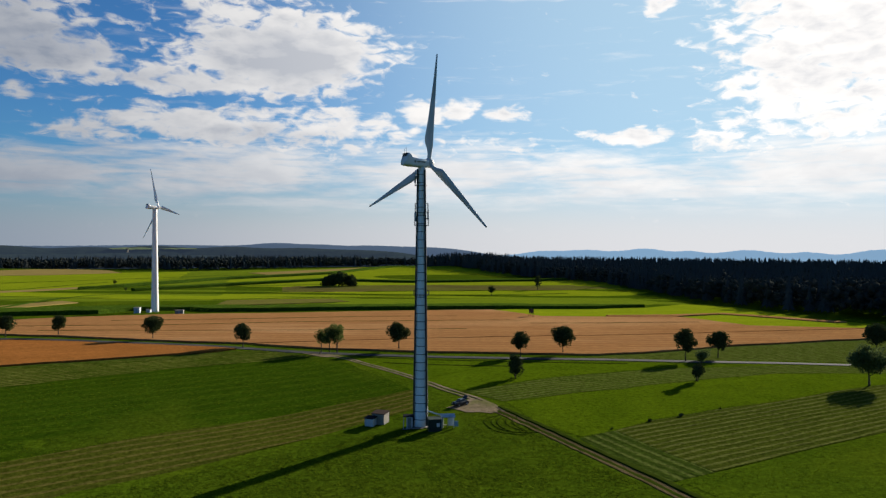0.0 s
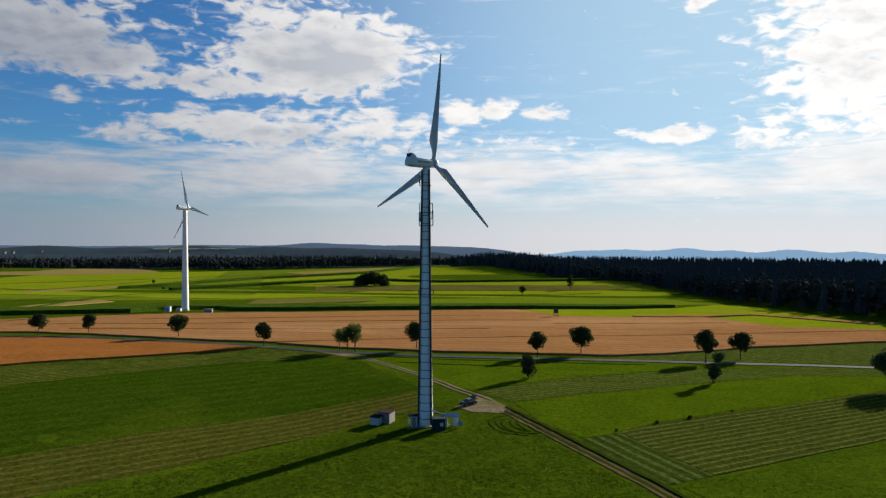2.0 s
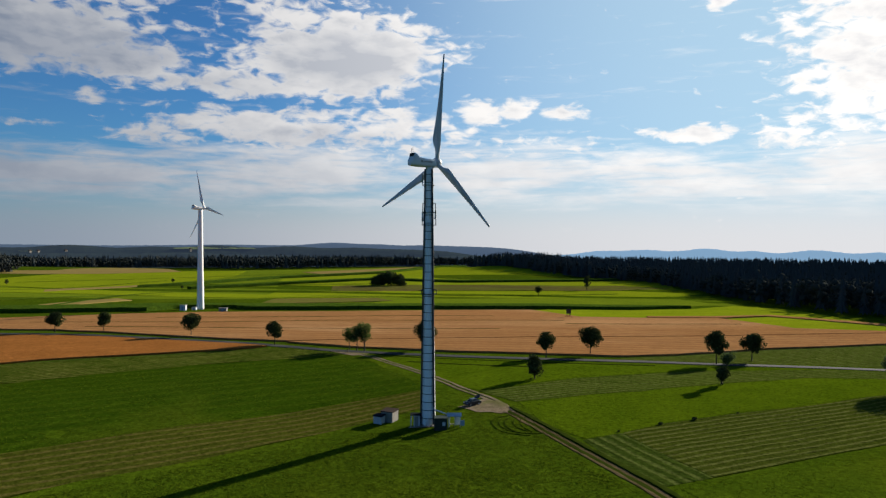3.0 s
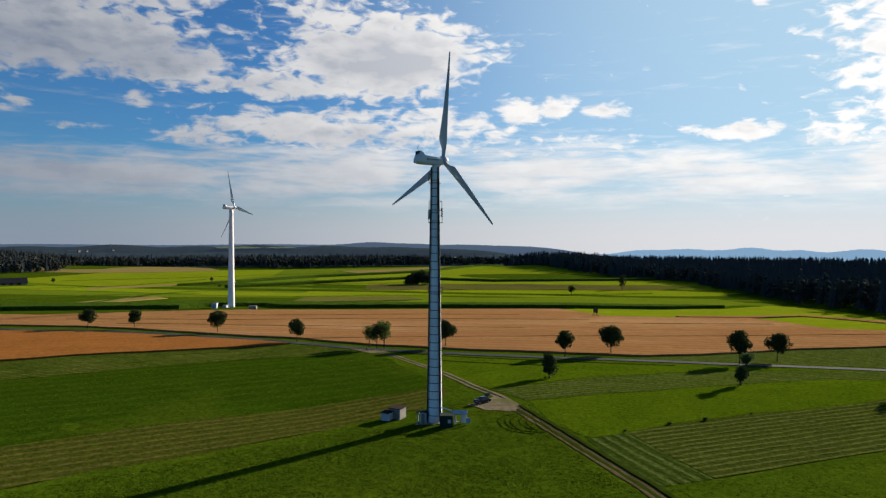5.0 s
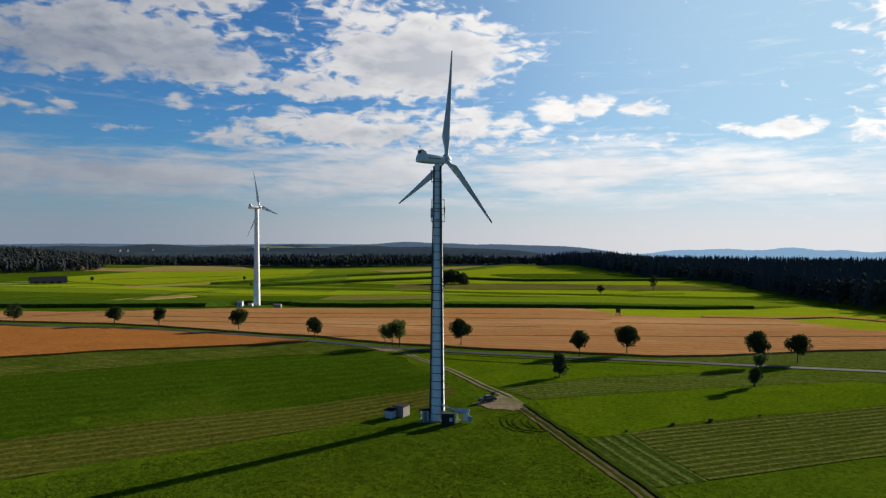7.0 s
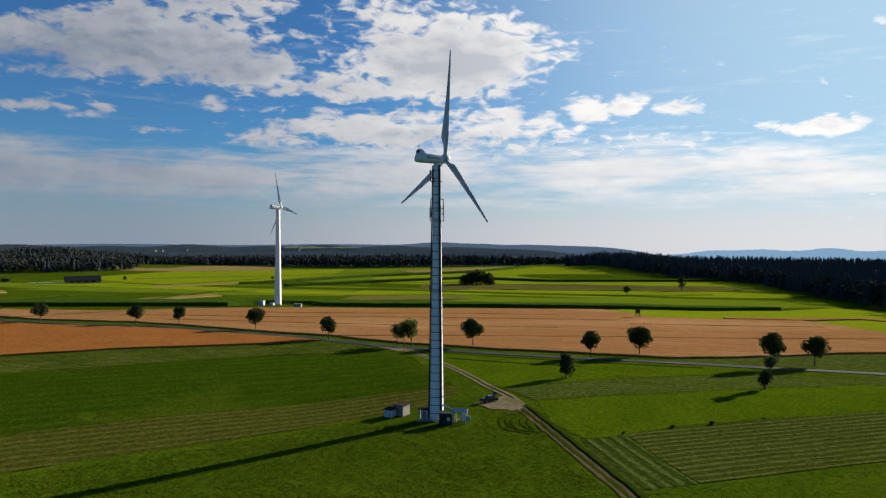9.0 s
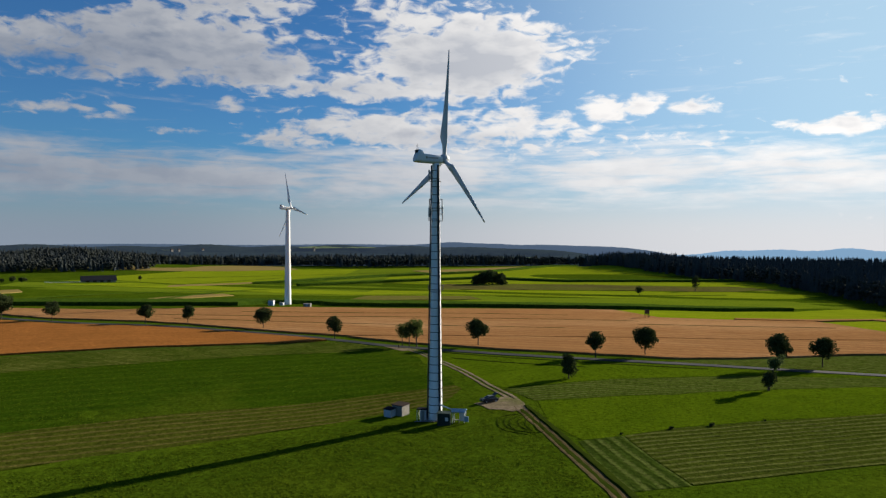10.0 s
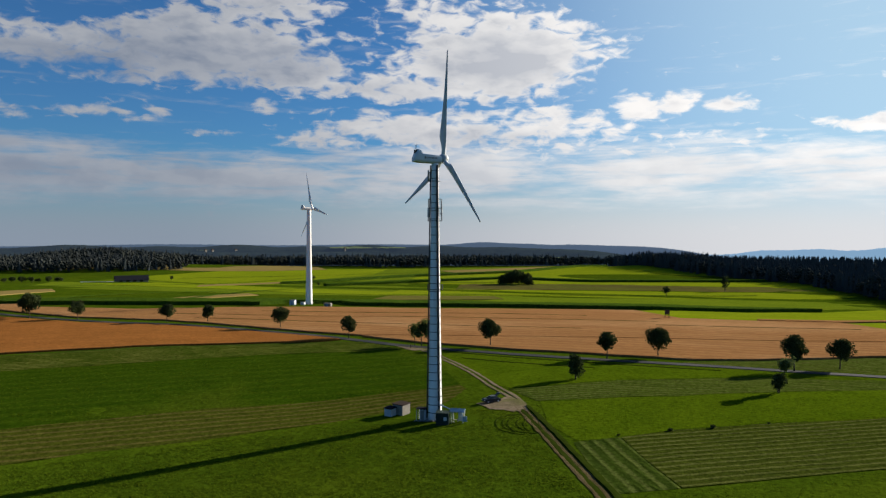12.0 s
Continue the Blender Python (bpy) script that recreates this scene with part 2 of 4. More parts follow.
M_ROAD = material("grey asphalt road", (0.025, 0.028, 0.033), (0.019, 0.022, 0.026), .3, .95, bump=.01, third=(0.0523, 0.0508, 0.0488), spec=.05)
M_GRAVEL = material("pale gravel", (.18, .140, .098), (.115, .095, .055), .5, .95, bump=.04, bump_scale=6, third=(.10, .10, .035), spec=0, grain=.32)
M_MUD = material("dark rutted earth", (.105, .078, .042), (.048, .042, .014), .45, .95, bump=.1, bump_scale=4, third=(.12, .088, .046), spec=0)
M_RUT = material("trodden dark grass", (.016, .027, .003), (.030, .044, .005), .6, .95, spec=0)
M_SMOOTH_HULL = material("white nacelle shell", (.62, .64, .66), (.54, .56, .59), .8, .5, spec=.3)
M_TOWER = material("pale grey painted steel", (.76, .78, .80), (.67, .70, .73), .5, .45, bump=.004, third=(.60, .63, .64), spec=.3)
M_TOWER_FAR = material("white painted steel", (.78, .77, .75), (.72, .71, .70), .4, .45, spec=.3)
M_BLADE = material("light grey glass fibre", (.44, .465, .48), (.37, .395, .415), .6, .5, third=(.33, .35, .36), spec=.3)
M_DARK = material("dark weathered steel", (.05, .055, .06), (.03, .033, .036), 3.0, .6)
M_GREEN_PANEL = material("dark green sheet cladding", (.022, .036, .030), (.015, .026, .022), 2.0, .6, bump=.01)
M_WHITE = material("white wall plaster", (.46, .49, .52), (.38, .41, .44), 1.5, .8, bump=.01)
M_CONCRETE = material("grey-beige plaster", (.24, .225, .20), (.18, .17, .15), 1.3, .85, bump=.02)
M_ROOF = material("dark bitumen roof", (.060, .045, .038), (.040, .032, .028), 1.5, .95, bump=.02, spec=0)
M_ROOF_BLUE = material("blue-grey sheet roof", (.23, .32, .40), (.18, .26, .33), 1.5, .7, bump=.01)
M_BARN_ROOF = material("dark slate roof", (.022, .023, .028), (.016, .017, .021), .6, .95, spec=0)
M_BARK = material("brown bark", (.075, .058, .042), (.045, .036, .028), 3.0, .95, bump=.03)
M_CAR = material("dark car paint", (.018, .022, .030), (.012, .015, .02), 1.0, .3, spec=.3)
M_CAR_SILVER = material("silver car roof", (.45, .47, .50), (.42, .44, .47), 1.0, .3, .3)
M_GLASS = material("tinted glass", (.02, .025, .03), (.015, .02, .025), 1.0, .35, spec=.3)
M_TYRE = material("black rubber", (.02, .02, .02), (.014, .014, .014), 4.0, .85)
M_LEAF = leaf_material("dark maple leaves", (.036, .047, .019), (.050, .066, .022), .10)
M_LEAF_BIRCH = leaf_material("light birch leaves", (.060, .090, .022), (.10, .125, .035), .35)
M_LEAF_WILLOW = leaf_material("grey-green willow leaves", (.060, .088, .032), (.092, .120, .045), .3)
M_TUFT = leaf_material("meadow tufts", (.056, .090, .004), (.085, .120, .008), .5)
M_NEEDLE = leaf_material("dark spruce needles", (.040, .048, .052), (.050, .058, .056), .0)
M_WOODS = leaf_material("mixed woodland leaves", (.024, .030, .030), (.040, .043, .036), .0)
# faint blue emission stands in for haze over hills and clearings
M_HILL_HAZE = material("wooded hill", (.014, .020, .013), (.005, .008, .008), .03, 1.0, haze_glow=(.0092, .0138, .0225), spec=0.0)
M_HILL_FIELD_HAZE = material("pale fields on the hill with haze glow", (.09, .11, .04), (.06, .085, .03), .01, 1.0, haze_glow=(.012, .016, .020), spec=0.0)
# stronger blue emission paints thicker air haze onto the farthest ranges
M_HILL_FAR_HAZE = material("distant hill with haze glow", (.012, .018, .024), (.010, .015, .02), .004, 1.0, haze_glow=(.030, .045, .072), spec=0.0)
M_RANGE_HAZE = material("distant mountain range with haze glow", (.012, .018, .03), (.010, .015, .025), .003, 1.0, haze_glow=(.100, .168, .246), spec=0.0)


# ---- ground shape ----
def ease(a, b, v):
    u = min(1.0, max(0.0, (v - a) / (b - a)))
    return u * u * (3 - 2 * u)


def hollow(x, y):
    """The dip round the tower, which deepens towards the near left."""
    d = max(0.0, 120 - y)
    return (2 + .022 * min(d, 60)) * math.exp(-((x + 30 + .35 * d) / 32) ** 2 - (max(0.0, y - 120) / 45) ** 2)


def gz(x, y):
    """Height of the ground: a hollow round the tower, a shallow valley beyond the wheat, and low country far off."""
    return -95 * ease(1250, 2700, math.hypot(x, y)) - 15.5 * ease(280, 700, y) + 17 * math.exp(-((x + 965) / 130) ** 2 - ((y - 1010) / 130) ** 2) + 9 * math.exp(-((x + 10) / 110) ** 2 - ((y - 1160) / 110) ** 2) - hollow(x, y) - ease(160, 215, y) * ease(-160, -90, x) * (.6 + .6 * ease(0, 65, x))


def mesh_ob(name, bm, mat, smooth=False):
    me = bpy.data.meshes.new(name)
    bm.normal_update()
    bm.to_mesh(me)
    bm.free()
    me.materials.append(mat)
    if smooth:
        for p in me.polygons:
            p.use_smooth = True
    return new(name, me)


def part(name, bm, mat, parent, label="", smooth=False):
    ob = mesh_ob(name, bm, mat, smooth)
    ob.parent = parent
    if label:
        tagged(ob, label)
    return ob


def holder(name, m, label, category, group="", kind=""):
    e = new(name)
    e.empty_display_size = .3
    e.matrix_basis = m
    return tagged(e, label, category, group, kind)


def raw(name, verts, faces, mat, parent=None):
    me = bpy.data.meshes.new(name)
    me.from_pydata(verts, [], faces)
    me.materials.append(mat)
    ob = new(name, me)
    ob.parent = parent
    return ob


def ticks(near, far, fine, coarse):
    """Grid lines: fine between the two numbers of near, growing coarser out to far."""
    v = list(np.arange(near[0], near[1] + .1, fine))
    step, hi, lo = fine, near[1], near[0]
    while hi < far or lo > -far:
        step = min(step * 1.25, coarse)
        hi, lo = min(hi + step, far), max(lo - step, -far)
        v += [hi, lo]
    return sorted(set(round(float(a), 3) for a in v))


def make_ground():
    xs, ys = ticks((-150, 150), 4850, 5, 400), ticks((40, 330), 4850, 5, 400)
    verts = [(x, y, gz(x, y)) for y in ys for x in xs]
    w = len(xs)
    faces = [(j * w + i, j * w + i + 1, j * w + w + i + 1, j * w + w + i) for j in range(len(ys) - 1) for i in range(w - 1)]
    ob = raw("ground", verts, faces, M_GROUND)
    for p in ob.data.polygons:
        p.use_smooth = True
    return tagged(ob, "green grass meadow rolling gently to the horizon", "ground", kind="structure")


make_ground()


def cut(bm, axis, step):
    """Cut all faces by parallel lines along the plan direction axis."""
    ax = Vector((axis[0], axis[1], 0)).normalized()
    vals = [v.co.dot(ax) for v in bm.verts]
    s = math.floor(min(vals) / step) * step + step
    while s < max(vals):
        bmesh.ops.bisect_plane(bm, geom=bm.verts[:] + bm.edges[:] + bm.faces[:], plane_co=ax * s, plane_no=ax)
        s += step


def field(name, pts, height, mat, label, step=14.0, lift=.025, ragged=.7, rows=None, kind="structure", category="field"):
    """A crop or meadow laid over the ground, with its own height and edge. rows: direction, spacing and height of windrows."""
    bm = bmesh.new()
    ring = []
    for a, b in zip(pts, pts[1:] + pts[:1]):
        n = max(1, int(math.dist(a, b) / (step * .6)))
        ring += [(a[0] + (b[0] - a[0]) * k / n, a[1] + (b[1] - a[1]) * k / n) for k in range(n)]
    ring = [(x + ragged * noise.noise((x * .11, y * .11, 3)), y + ragged * 1.4 * noise.noise((x * .11, y * .11, 9))) for x, y in ring]
    bm.faces.new([bm.verts.new((x, y, 0)) for x, y in ring])
    if rows:
        (dx, dy), gap, ridge = rows
        side = Vector((-dy, dx, 0)).normalized()
        cut(bm, side, gap / 4)
        cut(bm, (dx, dy), 5.0)
    else:
        cut(bm, (1, 0), step)
        cut(bm, (0, 1), step)
    edge = [e for e in bm.edges if e.is_boundary]
    if height > .25:
        made = bmesh.ops.extrude_edge_only(bm, edges=edge)["geom"]
        low = {v for v in made if isinstance(v, bmesh.types.BMVert)}
    else:
        low = set()
    for v in bm.verts:
        x, y = v.co.x, v.co.y
        g = gz(x, y)
        if v in low:
            v.co.z = g - .4
            continue
        z = height + lift + .12 * height * noise.noise((x * .15, y * .15, 5))
        if rows:
            s = Vector((x, y, 0)).dot(side) + .6 * noise.noise((x * .05, y * .05, 1)) + .3 * noise.noise((x * .22, y * .22, 6))
            ph = (s / gap) % 1.0
            z += ridge * max(0.0, math.cos((ph - .5) * 2 * math.pi)) ** 1.5 * (1 + .8 * noise.noise((x * .3, y * .3, 2)))
        v.co.z = g + z
    bmesh.ops.triangulate(bm, faces=[f for f in bm.faces if len(f.verts) > 4])
    bmesh.ops.recalc_face_normals(bm, faces=bm.faces[:])
    ob = mesh_ob(name, bm, mat)
    return tagged(ob, label, category, kind=kind)


# ---- fields round the tower ----
ribbon_later = []
field("mown_meadow", [(-220, 95), (-150, 156), (-126.41, 181.52), (-79.689, 214.78), (-67.472, 219.87), (-54.207, 211.12), (-49.084, 208.46), (-81.714, 184.34), (-109, 157), (-128, 139), (-190, 75)], .01, M_MOWN_L, "strip of mown green meadow in pale rows", rows=((.83, .56), 2.3, .12))
field("grass_field", [(-190, 75), (-128, 138), (-109, 156.5), (-81.688, 183.79), (-49.076, 207.93), (-42.938, 205.77), (-16.508, 164.04), (-31, 151), (-56, 127), (-76.655, 103.73), (-110.43, 58.195), (-130, 40)], .01, M_DEEP, "dense dark green grass field", step=10)
field("mown_meadow", [(-130, 40), (-110.43, 58.195), (-76.68, 103.25), (-56, 126.5), (-31, 150.5), (-16.506, 163.53), (-13.8, 160), (-14.3, 147), (-22, 138), (-38.043, 119.09), (-58.049, 96.66), (-87.929, 55.552), (-96, 36)], .01, M_HAY, "mown meadow with brownish drying hay rows", rows=((.70, .72), 2.6, .11))
field("mown_meadow", [(23, 129.2), (37.4, 140), (67.7, 157.5), (83.133, 167.83), (95.53, 175.16), (154.54, 206.75), (151.44, 179.91), (71, 130.5), (48.3, 116.2), (38, 109), (33, 105.8), (28, 117)], .01, M_MOWN, "mown meadow with parallel windrows of cut grass", rows=((.84, .545), 1.95, .10))
field("mown_meadow", [(15.4, 123.3), (22.8, 129), (27.8, 117), (32.8, 105.6), (25.4, 100.8), (20.4, 111.5)], .01, M_MOWN_H, "mown headland with rows along the track", rows=((.42, -.91), 2.2, .07))
field("mown_meadow", [(-4.5007, 161.51), (18.012, 179.04), (49.513, 196.76), (82.106, 205.02), (154.26, 203.25), (154.15, 202.06), (106.1, 193.49), (75.208, 190.37), (54.352, 178.63), (31.01, 165.1), (3.9, 151.5)], .01, M_MOWN_B, "mown strip of meadow beside the road", rows=((.86, .5), 1.9, .08))
field("mown_meadow", [(30.365, 213.41), (83.336, 213.39), (100.93, 211.78), (195.08, 199.65), (248.07, 248.63), (156.9, 275.57), (137.22, 262.1), (83.342, 241.38), (51.154, 224.35), (36.574, 217.56)], .01, M_MOWN_B, "wide mown verge between road and wheat", rows=((.97, .1), 2.8, .06))
field("grass_field", [(4.6, 150.8), (31.007, 164.48), (54.329, 177.92), (75.159, 189.5), (106.01, 192.49), (154.09, 201.46), (154.59, 207.67), (95.574, 175.86), (67.5, 158.2), (37.2, 140.8), (16, 124.3), (9.5, 134.5)], .01, M_BRIGHT, "bright green meadow strip in evening sun", step=9)
field("grass_field", [(-36.812, 204.13), (-20.599, 207.39), (9.8959, 204.99), (42.755, 206.31), (71.788, 205.36), (49.855, 197.99), (18.013, 180.15), (-4.5021, 162.52), (-10.019, 167.12)], .01, M_BRIGHT, "bright green meadow wedge beside the track", step=9)
field("grass_field", [(27.5, 100.5), (39, 108), (49, 115.2), (72, 129.5), (152.31, 178.71), (170, 120), (120, 60), (45, 60)], .01, M_GROUND, "green meadow", step=12)

# ---- wheat and far fields ----
field("wheat_field", [(-73.584, 230.06), (-52.2, 223.42), (-16.571, 218.32), (24.189, 217.51), (35.537, 218.7), (51.154, 225.38), (83.342, 242.41), (137.73, 263.14), (156.9, 276.6), (157.04, 291.39), (134.15, 287.07), (92.667, 275.57), (29.334, 258.26), (-20.648, 245.84), (-53.223, 237.18)], .55, M_WHEAT, "ripe tan wheat along the road", lift=0, step=9)
field("wheat_field", [(-330, 268), (-250, 247), (-210, 240), (-167, 243), (-126.2, 238.52), (-83.765, 232.61), (-74.602, 231.59), (-53.223, 238.2), (-20.648, 246.96), (29.334, 259.49), (92.667, 276.81), (134.17, 288.36), (156.03, 292.69), (109.46, 300.1), (91.348, 341.14), (27.861, 332.09), (5.7173, 372.22), (-33.244, 359.06), (-133.06, 319.76), (-176, 297), (-212, 275), (-260, 268), (-330, 290)], .55, M_WHEAT, "ripe tan wheat field behind the road", lift=0, step=9)
for k, line in enumerate((((-190, 262), (-130.98, 273.83), (-81.798, 291.35), (-30.899, 300.76), (20.1, 309.51)), ((-150.17, 286.28), (-102.1, 302.38), (-51.402, 318.62), (-10.569, 324.95)), ((-160, 252), (-111.75, 260.56), (-61.369, 266.71), (-5.3784, 274.86)), ((20.094, 296.8), (61.737, 306.62), (93.006, 312.16)))):
    ribbon_later.append((line, .9 + .3 * (k % 2)))
field("wheat_field", [(-340, 253), (-245, 230), (-191, 225), (-158.01, 228.51), (-135.75, 228.63), (-100.94, 225.22), (-76.636, 220.38), (-80.708, 215.29), (-126.46, 183.09), (-152, 158.5), (-220, 98), (-340, 130)], .55, M_WHEAT_L, "ripe orange-brown wheat field before the road", lift=0)
field("grass_field", [(93.441, 341.14), (110.52, 301.19), (157.06, 292.47), (165.85, 312.16), (146.94, 345.66), (117.9, 358.19)], .2, M_FAR_BRIGHT, "bright yellow-green grass patch by the forest")
field("wheat_field", [(59.93, 340.44), (91.385, 343.4), (117.96, 361.06), (151.36, 315.47), (158.77, 319.9), (121.31, 368.55), (91.535, 352.47), (59.978, 345.52)], .6, M_WHEAT, "thin strip of tan wheat beside the bright grass", lift=0, step=9)
field("grass_field", [(7.7698, 372.4), (28.901, 333.35), (93.574, 349.06), (121.19, 363.93), (150.87, 336.63), (152.25, 446.6), (137.02, 487.2), (96.425, 423.25), (14.967, 383.25)], .15, M_FAR_BRIGHT, "bright meadow behind the wheat")
field("corn_field", [(-330, 262), (-209, 304), (-172, 317), (-166, 338), (-140.71, 344.56), (-129.38, 337.19), (-72.265, 362.28), (14.966, 386.55), (62.93, 401.94), (97.44, 430.36), (91.35, 436.45), (20.169, 418.97), (-76.684, 387.2), (-140.77, 361.78), (-168, 354), (-222, 326), (-330, 282)], 1.9, M_CORN, "long narrow strip of dark green corn", lift=0, ragged=1.2, step=8)
field("grass_field", [(-154.09, 349.18), (-76.713, 389.38), (20.171, 421.22), (91.35, 438.48), (111.65, 477.05), (137.02, 507.5), (124.31, 645.68), (75.522, 638.01), (0.53917, 588.53), (-92.402, 510.72), (-89.818, 437.78)], .15, M_FAR_MID, "mid-green far field")
field("grass_field", [(-420, 425), (-250, 425), (-104.4, 487.79), (142.1, 487.2), (168.75, 707.33), (132.8, 870.87), (-0.087398, 1055.7), (-86.275, 1212.9), (-115, 1370), (-300, 1180), (-420, 1080)], .01, M_FAR_MID, "broad green far fields", lift=.02, step=30)
field("grass_field", [(-206, 560), (-106.39, 575.96), (0.54504, 590.36), (77.573, 639.71), (134.08, 662.91), (165.67, 707.33), (91.82, 731.55), (1.8263, 704.63), (-121.16, 679.75), (-227, 638)], .15, M_FAR_BRIGHT, "bright yellow-green far field")
field("grass_field", [(-178, 646), (-80.218, 698.84), (1.8275, 712.67), (93.869, 739.74), (145.1, 770.48), (96.942, 813.51), (1.8275, 792.64), (-90.291, 782.5), (-201, 733)], .15, M_SOIL, "striped olive far field", rows=((.97, .22), 14, .5))
field("grass_field", [(-201, 735), (-90.291, 784.52), (1.8275, 794.67), (96.942, 815.56), (153.3, 778.68), (163.54, 881.12), (112.3, 908.65), (1.828, 855.38), (-73.081, 830.07), (-185, 846), (-262, 742)], .15, M_FAR_BRIGHT, "bright green far field")
field("corn_field", [(-319, 657), (-264, 744), (-185, 848), (-73.081, 832.09), (1.828, 857.4), (112.29, 910.69), (114.33, 928.98), (2.8405, 876.62), (-76.117, 851.32), (-189, 866), (-275, 760), (-327, 665)], 2.6, M_CORN, "far strip of dark corn", lift=0, step=20)
field("grass_field", [(-276, 762), (-190, 868), (-77.129, 853.34), (2.8406, 878.64), (114.32, 931), (70.959, 1017.8), (-20.192, 1105.9), (-101.5, 1258.6), (-157.02, 1230.1), (-206, 1016), (-300, 862)], .15, M_FAR_BRIGHT, "bright green far field rising to the woods")
field("corn_field", [(-383, 673), (-359, 716), (-306, 864), (-206, 1016), (-157.02, 1239.1), (-116, 1340), (-121, 1362), (-164, 1264), (-214, 1036), (-316, 880), (-368, 726), (-386, 684)], 2.6, M_CORN, "far strip of dark corn", lift=0, step=20)
field("grass_field", [(-500, 470), (-300, 430), (-240, 420), (-160, 456), (-109.04, 531.15), (-103.46, 576.7), (-206, 562), (-228, 640), (-262, 740), (-320, 655), (-384, 670), (-300, 950), (-420, 1090), (-640, 900), (-620, 600)], .1, M_FAR_MID, "wide green far field")
field("grass_field", [(-540, 560), (-330, 515), (-240, 470), (-165, 470), (-115.47, 544.37), (-200, 556), (-300, 585), (-420, 625), (-520, 650)], .3, M_FAR_BRIGHT, "bright green far field")
field("grass_field", [(-640, 720), (-440, 640), (-400, 720), (-380, 900), (-430, 1060), (-560, 1000), (-640, 930)], .3, M_FAR_BRIGHT, "bright green far pasture")
field("stubble_field", [(-234, 325), (-231, 336), (-229, 401), (-251, 423), (-248, 361), (-246, 342)], .4, M_STUBBLE, "pale strip of cut stubble")
field("stubble_field", [(-400, 558), (-412, 603), (-392, 690), (-404, 711), (-436, 638), (-438, 612)], .4, M_STUBBLE, "pale strip of cut stubble")
field("stubble_field", [(-352, 320), (-365, 371), (-400, 400), (-391, 352)], .4, M_STUBBLE, "pale strip of cut stubble")
field("stubble_field", [(-946, 805), (-778, 909), (-664, 908), (-579, 934), (-509, 1010), (-575, 1097), (-704, 1150), (-841, 1006)], .45, M_STUBBLE, "pale cut grain field below the woods", step=30)
field("stubble_field", [(-332, 1034), (-282, 973), (-194, 1197), (-201, 1245)], .45, M_STUBBLE, "pale strip of cut stubble", step=30)
field("stubble_field", [(-141.77, 378.85), (-86.059, 471.74), (-109.04, 531.15), (-162, 456)], .4, M_SOIL, "brown harvested strip")


# ---- road and track ----
def ribbon(name, line, width, mat, label, height=.16, offset=0.0, step=4.0, wobble=.1, category="road", parent=None):
    """A strip of even width along a plan line, with a small kerb-like edge."""
    pts = [Vector((*p, 0)) for p in line]
    dense = []
    for k in range(len(pts) - 1):
        p0, p1, p2, p3 = pts[max(k - 1, 0)], pts[k], pts[k + 1], pts[min(k + 2, len(pts) - 1)]
        n = max(2, int((p2 - p1).length / step))
        for i in range(n):
            t = i / n
            dense.append(.5 * ((2 * p1) + (p2 - p0) * t + (2 * p0 - 5 * p1 + 4 * p2 - p3) * t * t + (3 * p1 - p0 - 3 * p2 + p3) * t ** 3))
    dense.append(pts[-1])
    verts, faces = [], []
    for i, p in enumerate(dense):
        d = (dense[min(i + 1, len(dense) - 1)] - dense[max(i - 1, 0)]).normalized()
        s = Vector((d.y, -d.x, 0))
        for a, dz in ((-.5, -.14), (-.46, 0), (0, .02), (.46, 0), (.5, -.14)):
            q = p + s * (offset + a * width * (1 + wobble * noise.noise((p.x * .4, p.y * .4, a))))
            verts.append((q.x, q.y, gz(q.x, q.y) + height + dz))
        if i:
            b = 5 * (i - 1)
            faces += [(b + j, b + j + 1, b + j + 6, b + j + 5) for j in range(4)]
    ob = raw(name, verts, faces, mat, parent)
    return ob if parent else tagged(ob, label, category, kind="structure")


ROAD = [(-420, 285), (-340, 262), (-244, 238), (-191, 231.5), (-160, 233.5), (-136.71, 233.08), (-92.918, 228.01), (-70.527, 221.4), (-50.156, 215.25), (-16.047, 210.59), (11.924, 209.39), (42.796, 210.75), (77.068, 209.58), (100.8, 207.33), (184.09, 194.73), (303.69, 182.33)]
ribbon("road", ROAD, 3.8, M_ROAD, "narrow grey asphalt country road", .14)
TRACK = [(-55, 216.8), (-48.5, 214), (-40, 206.5), (-33.7, 198.5), (-19.5, 180.5), (-8.5, 163.7), (-2.8, 156), (1, 149), (3, 143)]
LOWER = [(1.5, 146.5), (4.8, 139.7), (9.3, 130.6), (12.5, 123.6), (16.8, 114), (20, 107.3), (22.8, 101.3), (25, 96.3), (31, 82), (42, 55), (50, 30)]
for line, wd in ribbon_later:
    ribbon("tramline", line, wd, M_RUT, "dark broken tramline pressed into the wheat", .60, 0.0, 3.0, .9, "tramline")
field("gravel_pad", [(-7.6, 147.4), (-5.2, 145.3), (-3.6, 143.6), (-1, 143.9), (1.4, 142.6), (3.0, 144.5), (.5, 150.5), (-2.6, 155.5), (-4.2, 154), (-4.4, 151)], .02, M_GRAVEL, "pale gravel parking spot at the track", step=1.2, lift=.07, ragged=1.8, category="gravel pad")
field("gravel_mouth", [(-59.324, 218.33), (-51.176, 216.79), (-40.981, 212.15), (-44.99, 206.85), (-49.099, 209.53)], .02, M_GRAVEL, "pale gravel mouth of the farm track", step=3, lift=.07, category="gravel")
ribbon("farm_track", TRACK, .85, M_GRAVEL, "pale gravel wheel rut of the farm track", .08, -.75, 2.0, .5, "track")
ribbon("farm_track", TRACK, .85, M_GRAVEL, "pale gravel wheel rut of the farm track", .08, .75, 2.0, .5, "track")
ribbon("dirt_track", LOWER, 1.0, M_RUT, "grassy crown between the ruts of the track", .06, .15, 2.0, .5, "track")
